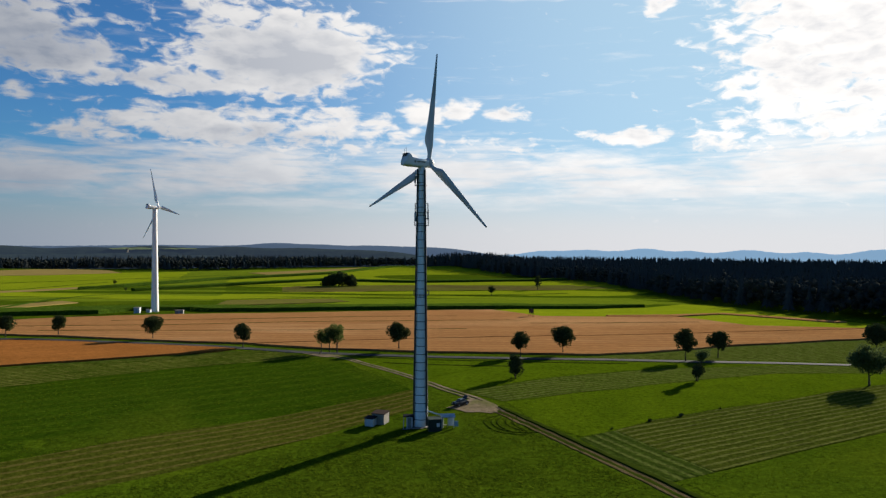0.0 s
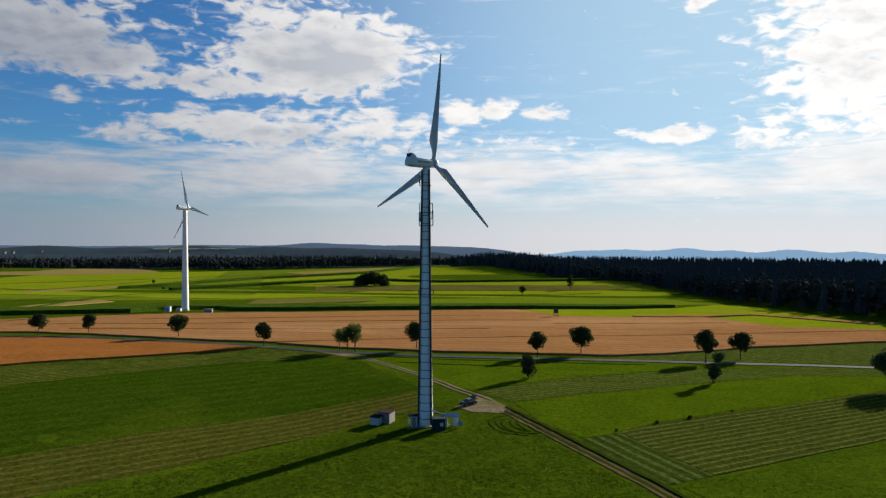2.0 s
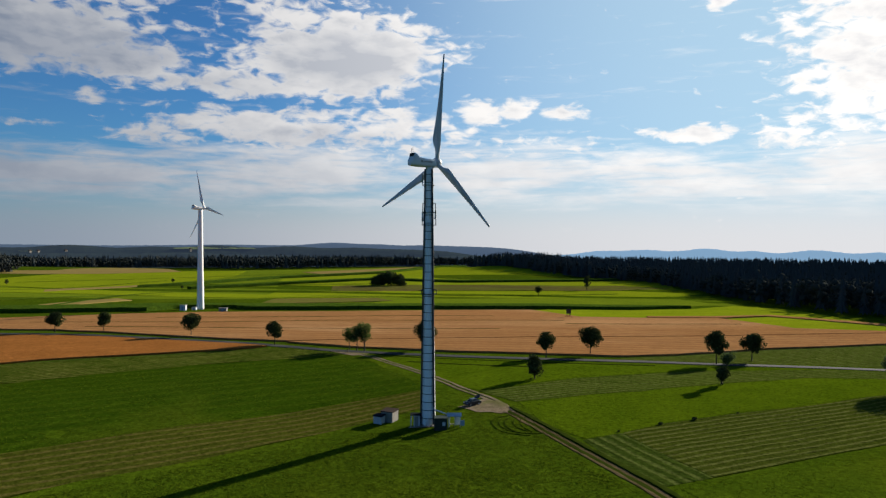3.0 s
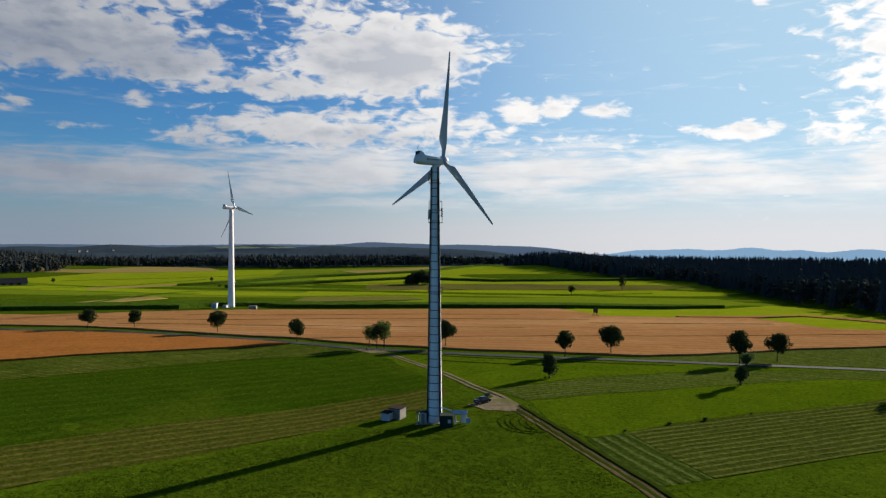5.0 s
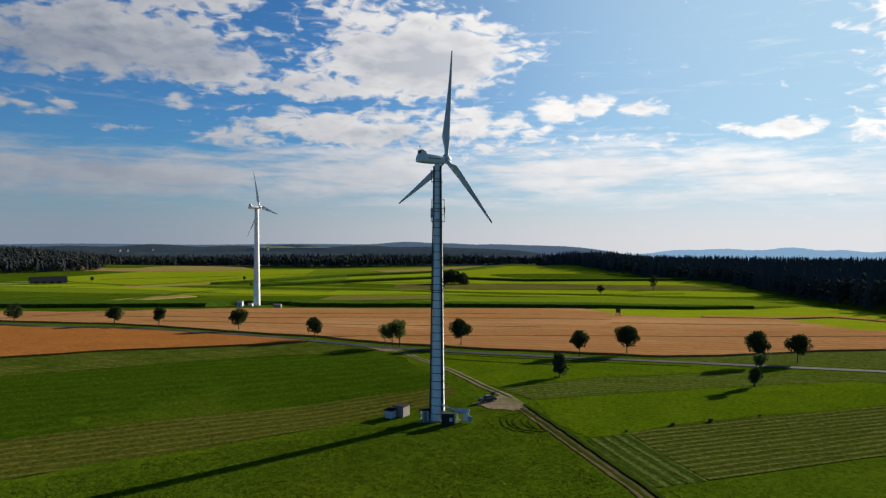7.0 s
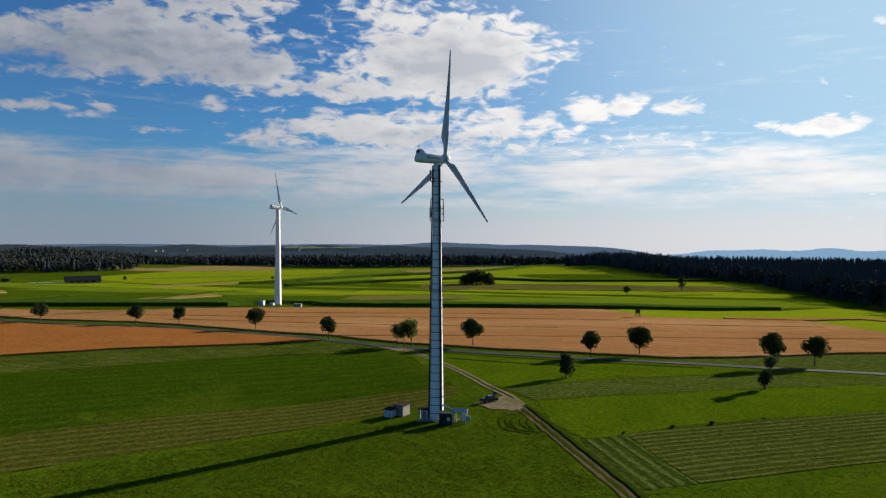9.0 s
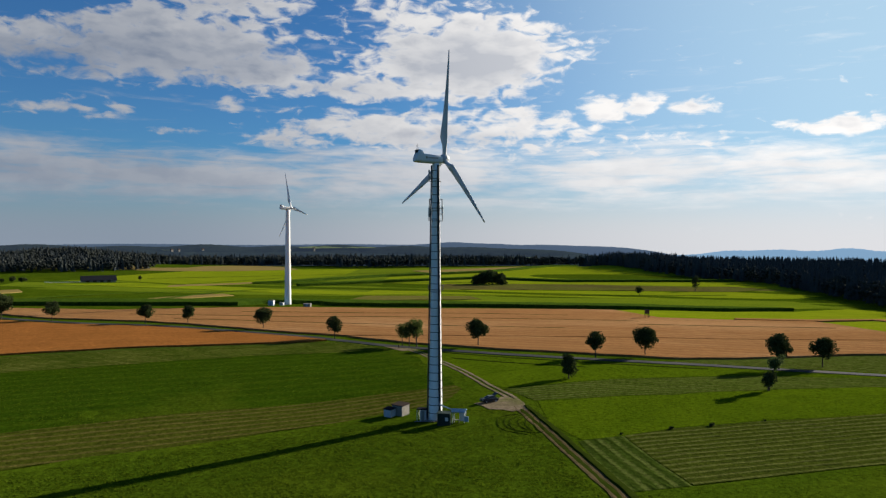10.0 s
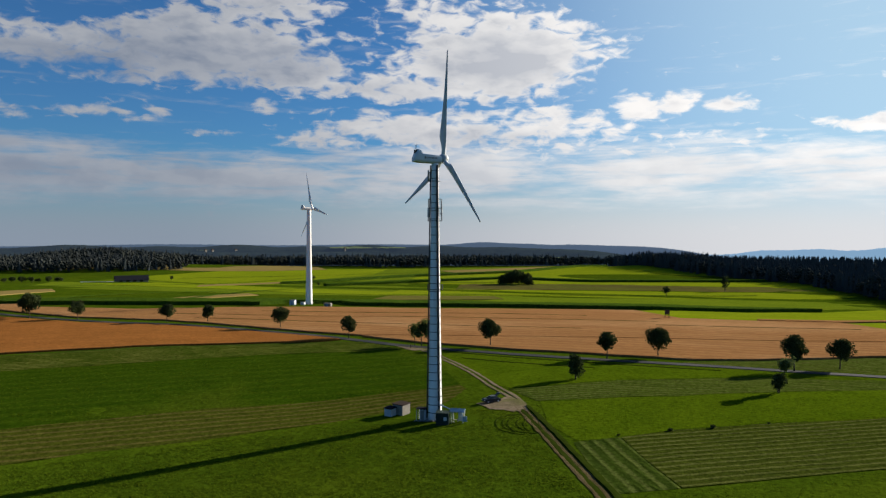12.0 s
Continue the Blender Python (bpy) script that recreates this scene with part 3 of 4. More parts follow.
ribbon("dirt_track", LOWER, .62, M_MUD, "brown rutted earth track through the meadow", .075, .9, 1.5, .9, "track")
ribbon("dirt_track", LOWER, .75, M_MUD, "brown rutted earth track through the meadow", .075, -.55, 1.5, .8, "track")
ribbon("track_verge", LOWER, 1.0, M_RUT, "dark bank of longer grass beside the track", .24, -1.6, 1.5, .6, "verge")
ribbon("ditch", [(-38.938, 211.1), (-24.659, 206.84), (-3.3028, 204.2), (18.038, 203.24), (40.655, 204.21)], 1.15, M_RUT, "narrow dark ditch beside the road", .12, 0, 2.0, .5, "ditch")
ribbon("ditch", [(-27.591, 199.2), (-16.414, 197.01), (-3.2392, 195.73), (9.9202, 195.16)], 1.0, M_RUT, "narrow dark drainage line in the meadow", .12, 0, 2.0, .6, "ditch")
LOOPS = (
    [(3.85, 141.9), (1.6, 138.4), (1.15, 134.4), (2.95, 129.9), (6.1, 127.8), (9.25, 128), (8.98, 131.4), (6.55, 135.9), (4.48, 139.9)],
    [(4.84, 140.4), (3.76, 136.4), (4.3, 132.4), (6.55, 128.9)],
    [(5.92, 140.4), (6.1, 136.4), (7.18, 132.4), (8.44, 128.9)],
    [(2.5, 140.4), (-0.2, 137.4), (0.25, 132.9), (2.5, 128.4), (7, 126.2)],
    [(7.36, 139.4), (7.63, 135.4), (8.62, 131.4), (9.88, 128.2)],
    [(3.4, 139.9), (2.14, 135.9), (2.77, 131.9), (4.84, 128)],
    [(5.38, 140), (5.02, 136), (5.56, 132.2), (7.36, 128.6)],
)
for loop in LOOPS:
    ribbon("wheel_mark", loop, .2, M_RUT, "looping dark wheel mark pressed into the grass", .09, 0, 1.0, .4, "wheel mark")

MARGINS = (
    [(-234, 320), (-239, 355), (-296, 530), (-290, 600), (-226, 630), (-175, 660)],
    [(-172, 462), (-115.26, 558.89), (-41.515, 605.95), (1.6994, 635.34), (83.967, 684.81)],
    [(-313, 690), (-240, 745), (-170, 775)],
    [(-290, 920), (-208, 1050), (-150.17, 1186.2)],
    [(-560, 730), (-460, 820), (-360, 930), (-300, 985)],
    [(-20.23, 1016.4), (25.104, 996.39), (85.641, 921.71)],
    [(-470, 430), (-470, 520), (-440, 660), (-415, 790)],
    [(-300, 300), (-300, 370), (-285, 450), (-262, 500)],
)
for line in MARGINS:
    ribbon("field_margin", line, 3.2, M_CORN, "narrow dark uncut margin between far fields", .7, 0, 12.0, .5, "field margin")


# ---- shapes ----
def box(bm, x0, x1, y0, y1, z0, z1, bevel=0.0):
    r = bmesh.ops.create_cube(bm, size=1.0, matrix=Matrix.Translation(((x0 + x1) / 2, (y0 + y1) / 2, (z0 + z1) / 2)) @ Matrix.Diagonal((x1 - x0, y1 - y0, z1 - z0, 1)))
    if bevel:
        es = list({e for v in r["verts"] for e in v.link_edges})
        bmesh.ops.bevel(bm, geom=es, offset=bevel, segments=2, affect="EDGES")
    return bm


def boxes(*specs, bevel=0.0):
    bm = bmesh.new()
    for s in specs:
        box(bm, *s, bevel=bevel)
    return bm


def tube(bm, a, b, r0, r1=None, n=10):
    a, b = Vector(a), Vector(b)
    m = Matrix.Translation((a + b) / 2) @ (b - a).to_track_quat("Z", "Y").to_matrix().to_4x4()
    bmesh.ops.create_cone(bm, cap_ends=True, segments=n, radius1=r0, radius2=r0 if r1 is None else r1, depth=(b - a).length, matrix=m)
    return bm


def tubes(*specs, n=8):
    bm = bmesh.new()
    for s in specs:
        tube(bm, *s, n=n)
    return bm


def loft(rings, close=True):
    bm = bmesh.new()
    rows = [[bm.verts.new(p) for p in r] for r in rings]
    n = len(rows[0])
    for a, b in zip(rows, rows[1:]):
        for i in range(n):
            bm.faces.new((a[i], a[(i + 1) % n], b[(i + 1) % n], b[i]))
    if close:
        bm.faces.new(rows[0][::-1])
        bm.faces.new(rows[-1])
    bmesh.ops.recalc_face_normals(bm, faces=bm.faces[:])
    return bm


# ---- wind turbines ----
def blade_mesh(length, chord):
    """A blade along +z from the hub, turning in the xz plane; round root, wide shoulder, thin curved tip."""
    rings = []
    for k in range(25):
        u = k / 24
        c = chord * (.36 + .64 * ease(.07, .235, u)) * (1 - .84 * max(0.0, (u - .2) / .8) ** .82) if u > .02 else chord * .36
        th = max(.10, .95 * (1 - ease(.0, .25, u)) + .24) * (c if u > .12 else chord * .42)
        th = min(th, chord * .42)
        twist = radians(16 * (1 - u) ** 2 + 3)
        lean = -.020 * length * u * u
        ring = []
        for j in range(14):
            a = 2 * math.pi * j / 14
            px, py = .5 * c * math.cos(a) - .24 * c * ease(.07, .235, u), .5 * th * math.sin(a) * (1 - .45 * math.cos(a) * ease(.08, .2, u))
            ring.append((px * math.cos(twist) - py * math.sin(twist), px * math.sin(twist) + py * math.cos(twist) + lean, u * length))
        rings.append(ring)
    return loft(rings)


def turbine(x, y, base, hub, radius, heading, spin, r_base, r_top, detailed, steel, label):
    """A three-bladed turbine. heading: the azimuth that the rotor faces, +y of the head."""
    th = holder("wind_turbine", pose(x, y, base), label, "wind turbine", "wind turbines in the fields")
    top = hub - base - .85
    rings = []
    for k in range(33):
        u = k / 32
        r = r_base + (r_top - r_base) * (u ** .85)
        rings.append([(r * math.cos(a), r * math.sin(a), -.4 + u * (top + .4)) for a in np.linspace(0, 2 * math.pi, 32, endpoint=False)])
    tower = part("tower", loft(rings), steel, th, smooth=True)
    radius_at = lambda z: r_base + (r_top - r_base) * (max(z, 0) / top) ** .85
    if detailed:
        k = 0
        z = 1.4
        while z < top - .5:
            bm = bmesh.new()
            tube(bm, (0, 0, z - .055), (0, 0, z + .055), radius_at(z) + .055, n=32)
            part("flange", bm, M_DARK, tower)
            z += 1.53
        for az_deg in (242, 130):
            a = radians(90 - az_deg)
            d = Vector((math.cos(a), math.sin(a), 0))
            s = Vector((-d.y, d.x, 0))
            bm = bmesh.new()
            for k in (-1, 1):
                tube(bm, d * (r_base + .16) + s * .13 * k + Vector((0, 0, .3)), d * (r_top + .16) + s * .13 * k + Vector((0, 0, top * .99)), .11, n=6)
            z = .6
            while z < top * .95:
                r = r_base + (r_top - r_base) * z / top + .16
                tube(bm, d * r - s * .13 + Vector((0, 0, z)), d * r + s * .13 + Vector((0, 0, z)), .022, n=5)
                z += .75
            part("ladder", bm, M_DARK, tower)
        for z, half, tall, turn in ((top - 3.5, 1.22, 1.7, 12), (top - 8.6, 1.2, 1.7, 12), (top - 11.0, 1.28, 1.3, 12), (top - 24.0, 1.4, .8, 12)):
            r = radius_at(z) + .05
            for sgn in ((-1,) if tall > 1.65 and z > top - 5 else (-1, 1)):
                rail = bmesh.new()
                a = radians(turn) if sgn > 0 else radians(turn) + math.pi
                d, s = Vector((math.cos(a), math.sin(a), 0)), Vector((-math.sin(a), math.cos(a), 0))
                for side in (-.4, .4):
                    foot = d * half + s * side + Vector((0, 0, z))
                    tube(rail, foot - Vector((0, 0, .05)), foot + Vector((0, 0, tall + .05)), .05, n=6)
                    tube(rail, d * r * .8 + s * side + Vector((0, 0, z)), foot, .06, n=6)
                    tube(rail, d * r * .8 + s * side + Vector((0, 0, z + tall)), foot + Vector((0, 0, tall)), .05, n=6)
                for h in (0, 1):
                    tube(rail, d * half - s * .4 + Vector((0, 0, z + tall * h)), d * half + s * .4 + Vector((0, 0, z + tall * h)), .05, n=6)
                part("platform_rail", rail, M_DARK, tower)
            deck = bmesh.new()
            tube(deck, (0, 0, z - .06), (0, 0, z + .04), r + .28, n=28)
            part("platform_deck", deck, M_DARK, tower)
        for z, a in ((top - 9.4, 200), (top - 9.0, 20), (top - 2.2, 192)):
            c, sn = math.cos(radians(a)), math.sin(radians(a))
            bm = boxes((-.16, .16, -.1, .1, z - .9, z + .9), bevel=.03)
            bmesh.ops.translate(bm, vec=(c * 1.25, sn * 1.25, 0), verts=bm.verts)
            part("antenna", bm, M_WHITE, tower, "slim white antenna panel")
    # head: rotor forward along +y before the turn
    turn = pose(0, 0, hub - base, 0, 0, -heading)
    k = radius / 20.2
    sec = []
    for yy, w, z0, z1 in ((-4.5, .62, -.75, -.1), (-4.35, .85, -.85, .25), (-3.95, .95, -.92, 1.2), (-3.6, 1.0, -.96, 1.55), (-3.15, 1.0, -1.0, 1.35), (-2.75, 1.0, -1.0, .78), (-1.0, .98, -1.02, .62), (.6, .88, -.95, .54), (1.2, .72, -.78, .5)):
        ring = []
        for j in range(20):
            a = 2 * math.pi * j / 20
            cx, cz = math.cos(a), math.sin(a)
            px = math.copysign(abs(cx) ** .55, cx) * w
            pz = (z0 + z1) / 2 + math.copysign(abs(cz) ** .55, cz) * (z1 - z0) / 2
            ring.append((px * k, yy * k, pz * k))
        sec.append(ring)
    bm = loft(sec)
    bm.transform(turn)
    nac = part("nacelle", bm, steel if not detailed else M_SMOOTH_HULL, th, "white box nacelle with raised tail", smooth=False)
    bm = boxes((-.62 * k, .62 * k, -4.12 * k, -3.72 * k, .55 * k, 1.42 * k), bevel=.06)
    bm.transform(turn)
    part("vent_hood", bm, M_DARK, nac, "dark air vent")
    if detailed:
        bm = bmesh.new()
        tube(bm, (.25, -3.9, 1.5), (.25, -3.9, 2.5), .03, n=6)
        tube(bm, (-.25, -3.9, 1.5), (-.25, -3.9, 2.3), .03, n=6)
        tube(bm, (-.25, -3.9, 2.2), (.25, -3.9, 2.2), .02, n=6)
        bm.transform(turn)
        part("weather_mast", bm, M_DARK, nac)
        bm = boxes((.97, 1.02, -2.55, -2.2, -.25, .15))
        for c in range(7):
            box(bm, .97, 1.015, -2.0 + c * .3, -1.8 + c * .3, -.18, .06)
        bm.transform(turn)
        part("side_marking", bm, M_CONCRETE, nac, "faded grey markings")
    bm = bmesh.new()
    bmesh.ops.create_uvsphere(bm, u_segments=20, v_segments=12, radius=.92 * k, matrix=Matrix.Translation((0, 1.75 * k, 0)) @ Matrix.Diagonal((1, 1.15, 1, 1)))
    bm.transform(turn)
    hubo = part("spinner", bm, M_BLADE if detailed else steel, th, "rounded rotor hub", smooth=True)
    for j in range(3):
        bm = blade_mesh(radius, 2.15 * k)
        bm.transform(turn @ pose(0, 1.75 * k, 0) @ Matrix.Rotation(radians(spin + 120 * j), 4, "Y"))
        part("blade", bm, M_BLADE if detailed else steel, th, smooth=True)
    return th


TX, TY = -12.2, 134.6
TZ = gz(TX, TY)
turbine(TX, TY, TZ, 48.3, 20.2, 46, 8, 1.38, .66, True, M_TOWER, "older grey wind turbine with banded tower and three blades")
turbine(-154.0, 334.5, gz(-154.0, 334.5), 48.8, 19.5, 36, -18, 1.75, 1.0, False, M_TOWER_FAR, "slender white wind turbine far in the fields")


# ---- huts at the tower's foot ----
def hut(x, y, turn, w, d, h, wall, roof, label, slope=.15, door=True, window=False, over=.18, thick=.14):
    z = min(gz(x + a, y + b) for a in (-1.5, 1.5) for b in (-1.5, 1.5))
    th = holder("hut", pose(x, y, z, 0, 0, turn), label, "hut", "huts round the tower")
    bm = boxes((-w / 2, w / 2, -d / 2, d / 2, -.2, h))
    for v in bm.verts:
        if v.co.z > h - .01:
            v.co.z += slope * (v.co.y / d + .5)
    part("wall", bm, wall, th)
    bm = boxes((-w / 2 - over, w / 2 + over, -d / 2 - over, d / 2 + over, h + .01, h + thick + .01), bevel=.02)
    for v in bm.verts:
        v.co.z += slope * (v.co.y / d + .5)
    part("roof", bm, roof, th)
    if door:
        dr = part("door", boxes((-.45, .45, -d / 2 - .05, -d / 2 + .02, 0, min(2.0, h - .15)), bevel=.01), M_CONCRETE, th, "plain pale door")
        part("door_handle", boxes((.3, .4, -d / 2 - .1, -d / 2 - .05, .95, 1.0)), M_DARK, dr)
    if window:
        wd = part("window", boxes((w * .12, w * .36, -d / 2 - .06, -d / 2 + .02, .95, 1.6), bevel=.01), M_WHITE, th, "small pale square sign panel")
    return th


hut(-20.2, 137.2, -18, 2.5, 2.3, 2.05, M_CONCRETE, M_ROOF, "grey-beige plastered shed with flat dark roof", .12)
hut(-21.9, 135.6, -18, 1.75, 1.5, 1.5, M_WHITE, M_BARN_ROOF, "small white shed with dark flat roof", .12, door=False)
hut(-9.45, 131.3, 10, 2.35, 2.0, 2.25, M_GREEN_PANEL, M_GREEN_PANEL, "dark green metal cabin beside the tower", .05, door=False, window=True, over=.06, thick=.08)


def porch(x, y, turn):
    """Entrance hut at the tower door: white cabin under a dark overhanging roof on a post."""
    th = holder("entrance_hut", pose(x, y, gz(x, y), 0, 0, turn), "white entrance hut with dark overhanging roof", "hut", "huts round the tower")
    part("wall", boxes((-.25, .9, -.7, .7, -.2, 2.1)), M_WHITE, th)
    part("door", boxes((-.05, .6, -.76, -.69, 0, 1.9)), M_CONCRETE, th)
    part("roof", boxes((-.95, 1.0, -1.0, .9, 2.12, 2.26), bevel=.02), M_BARN_ROOF, th)
    for yy in (-.85, .75):
        part("post", boxes((-.85, -.75, yy - .05, yy + .05, -.2, 2.12)), M_WHITE, th)


porch(-14.6, 133.9, 5)


def kiosk(x, y, turn):
    """Open shelter with a blue-grey sheet roof over a white panel."""
    th = holder("shelter", pose(x, y, gz(x, y), 0, 0, turn), "open shelter with pale blue sheet roof and white panels", "shelter", "huts round the tower")
    bm = boxes((-1.35, 1.35, -1.0, 0, 2.05, 2.12), (-1.35, 1.35, 0, 1.0, 2.05, 2.12))
    for v in bm.verts:
        v.co.z += .45 * (1 - abs(v.co.y))
    part("roof", bm, M_ROOF_BLUE, th)
    for a in (-1.1, 1.1):
        for b in (-.8, .8):
            part("post", boxes((a - .06, a + .06, b - .06, b + .06, -.2, 2.2)), M_WHITE, th)
    part("back_panel", boxes((.05, 1.0, .2, .3, .2, 2.0)), M_WHITE, th)
    part("bench", boxes((-1.0, .1, -.2, .2, .4, .48), (-.95, -.85, -.15, .15, -.1, .4), (-.05, .05, -.15, .15, -.1, .4)), M_CONCRETE, th)
    part("side_rail", boxes((1.15, 1.9, -.8, -.7, .35, 1.35)), M_ROOF_BLUE, th)


kiosk(-7.1, 133.0, 6)
duct = tagged(mesh_ob("cable_duct", tubes(((-11.0, 133.6, TZ + 3.1), (-8.0, 132.9, TZ + 2.35), .14), ((-8.0, 132.9, TZ + 2.35), (-8.0, 132.9, TZ + .1), .12), ((-11.05, 133.6, TZ + 3.1), (-11.5, 133.9, TZ + 5.2), .14)), M_WHITE), "pale pipe slanting from tower to the cabin", "pipe")
field("concrete_slab", [(-15.6, 131.9), (-11.6, 132.4), (-11.6, 132.9), (-15.6, 132.5)], .08, M_CONCRETE, "narrow worn concrete path at the tower foot", step=2, lift=.06, ragged=.1, category="path")
field("concrete_slab", [(-13.9, 132.9), (-10.6, 132.9), (-10.5, 136.2), (-13.9, 136.2)], .08, M_CONCRETE, "worn concrete footing under the tower", step=2, lift=.05, ragged=.2, category="footing")


# ---- parked car ----
def car(x, y, turn):
    z = gz(x, y) + .08
    th = holder("car", pose(x, y, z, 0, 0, turn) @ Matrix.Scale(.88, 4), "dark car with raised tailgate parked on gravel", "car")
    prof = [(-2.1, .35), (-2.12, .75), (-1.9, .95), (-1.0, 1.0), (1.5, .98), (2.1, .85), (2.15, .4), (1.9, .28), (-1.9, .28)]
    rings = [[(px, yy, pz if abs(yy) < .8 else .28 + (pz - .28) * .93) for px, pz in prof] for yy in (-.86, -.78, .78, .86)]
    part("body", loft(rings), M_CAR, th)
    cab = [[(px * (1 if abs(yy) < .7 else 1), yy * (1 - .22 * (pz > 1.2)), pz) for px, pz in ((-1.05, .99), (-.35, 1.45), (1.1, 1.45), (1.75, .97))] for yy in (-.76, .76)]
    part("cabin_glass", loft(cab), M_GLASS, th)
    part("roof", boxes((-.38, 1.12, -.6, .6, 1.44, 1.49), bevel=.02), M_CAR, th)
    part("bonnet_panel", boxes((-1.85, -1.1, -.68, .68, .97, 1.01), bevel=.01), M_CAR, th)
    for a in (-1.3, 1.35):
        for b in (-.8, .8):
            w = part("wheel", tubes(((a, b - .1, .31), (a, b + .1, .31), .31), n=18), M_TYRE, th)
            part("rim", tubes(((a, b - .115, .31), (a, b + .115, .31), .19), n=12), M_CAR_SILVER, w)
    part("windscreen", boxes((-.98, -.42, -.6, .6, 1.22, 1.27), bevel=.01), M_GLASS, th, "slanted windscreen")
    gate = loft([[(1.2, yy, 1.44), (1.28, yy, 1.52), (2.02, yy, 2.06), (2.3, yy, 2.0), (2.26, yy, 1.93), (2.02, yy, 1.96)] for yy in (-.62, -.5, .5, .62)])
    part("tailgate", gate, M_CAR, th, "raised dark tailgate")
    for b in (-.55, .55):
        part("gas_strut", tubes(((1.5, b, 1.1), (1.85, b, 1.88), .025), n=6), M_DARK, th)
    for b in (-.6, .6):
        part("headlight", boxes((-2.15, -2.08, b - .16, b + .16, .62, .76)), M_CAR_SILVER, th)


car(-5.1, 149.0, 47)


# ---- trees ----
def leaf_cloud(rng, clumps, per, size, up=.3):
    """Leaves on the shells of many overlapping clumps. clumps: centre and radii."""
    verts, faces = [], []
    for c, r in clumps:
        n = max(8, int(per * (r[0] * r[2]) ** .9))
        d = rng.normal(size=(n, 3))
        d /= np.linalg.norm(d, axis=1)[:, None]
        rad = rng.uniform(.55, 1.06, n)[:, None]
        p = np.array(c) + d * rad * np.array(r)
        a = rng.normal(size=(n, 3)) + d * .2
        a /= np.linalg.norm(a, axis=1)[:, None]
        b = np.cross(a, rng.normal(size=(n, 3)))
        b /= np.linalg.norm(b, axis=1)[:, None]
        s = (size * rng.uniform(.6, 1.35, n))[:, None]
        for q in zip(p + a * s * .7, p + b * s * .45, p - a * s * .7, p - b * s * .45):
            k = len(verts)
            verts += [tuple(map(float, v)) for v in q]
            faces.append((k, k + 1, k + 2, k + 3))
    return verts, faces


def trunk_mesh(rng, h, r, fork, spread, limbs=6, lean=(0, 0)):
    bm = bmesh.new()
    tip = Vector((lean[0], lean[1], h))
    prev, pr = Vector((0, 0, -.3)), r * 1.25
    for k in range(1, 6):
        u = k / 5
        p = Vector((tip.x * u + rng.normal() * r * .3, tip.y * u + rng.normal() * r * .3, h * u))
        rr = r * (1 - .72 * u)
        tube(bm, prev, p, pr, rr, n=8)
        prev, pr = p, rr
    for k in range(limbs):
        a = 2 * math.pi * (k + rng.uniform(0, .6)) / limbs
        z = h * rng.uniform(fork, .85)
        s = Vector((tip.x * z / h, tip.y * z / h, z))
        mid = s + Vector((math.cos(a) * spread * .45, math.sin(a) * spread * .45, spread * .35))
        tube(bm, s, mid, r * .38, r * .24, n=6)
        tube(bm, mid, mid + Vector((math.cos(a) * spread * .35, math.sin(a) * spread * .35, spread * .45)), r * .24, r * .07, n=5)
    return bm


def make_tree(seed, height, width, clear, leaf_mat, label, shape="round", leaf=.32, dens=105, group="", lean=(0, 0)):
    rng = np.random.default_rng(seed)
    th = holder("tree", pose(0, 0, 0), label, "tree", group)
    part("trunk", trunk_mesh(rng, height * .8, .16 if height < 9 else .22, clear / height * 1.15, width * .36, 7, lean), M_BARK, th)
    cz, hz = (height + clear) / 2, (height - clear) / 2
    clumps = []
    for k in range(46):
        d = rng.normal(size=3)
        d /= np.linalg.norm(d)
        u = rng.uniform(.2, .78)
        pz = d[2] * u
        wide = 1.0
        if shape == "cone":
            wide = .95 - .45 * (pz + .3)
        if shape == "wisp":
            wide = .8 + .5 * pz
        r = rng.uniform(.24, .38) * width * .5 * (1.15 if shape == "round" else .9)
        cx = lean[0] * (cz + pz * hz) / height
        clumps.append(((d[0] * u * width * .5 * wide + cx, d[1] * u * width * .5 * wide, cz + pz * hz * .95), (r, r, r * rng.uniform(.7, 1.0))))
    v, f = leaf_cloud(rng, clumps, dens, leaf)
    raw("crown", v, f, leaf_mat, th)
    return th


def plant(master, x, y, s=1.0, turn=0.0, first=False, tall=1.0, label="", sink=0.0):
    m = pose(x, y, gz(x, y) - .05 - sink, 0, 0, turn)
    ob = master
    if first:
        master.matrix_basis = m @ Matrix.Diagonal((s, s, s * tall, 1))
    else:
        ob = copy_thing(master, m)
        ob.scale = (s, s, s * tall)
    return tagged(ob, label) if label else ob


ROADSIDE = "roadside maples"
A = make_tree(11, 8.4, 6.4, 1.7, M_LEAF, "round dark green maple on a thin trunk by the road", group=ROADSIDE)
B = make_tree(12, 8.4, 5.7, 1.8, M_LEAF, "round dark green maple on a thin trunk by the road", group=ROADSIDE)
C = make_tree(13, 8.8, 7.1, 1.8, M_LEAF, "broad dark green maple on a thin trunk by the road", group=ROADSIDE)
plant(A, -162.3, 238.0, 0.98, 20, True)
plant(B, -146.6, 242.8, 0.93, 60, True)
plant(C, -111.6, 239.1, 0.99, 100, True)
plant(B, -75.5, 224.0, 1.00, 200)
plant(A, -25.9, 223.1, 1.14, 140)
plant(B, 11.1, 212.0, 0.98, 300)
plant(C, 24.6, 220.0, 1.04, 250)
plant(B, 58.6, 210.6, 1.16, 120, False, 1.05)
plant(A, 70.3, 218.2, 1.06, 310)
plant(C, 122.7, 230.0, 1.14, 40)
plant(C, -224.4, 229.5, 1.30, 170)
plant(A, -203.0, 233.5, 1.05, 80)
plant(B, -262.0, 243.0, 1.00, 30)
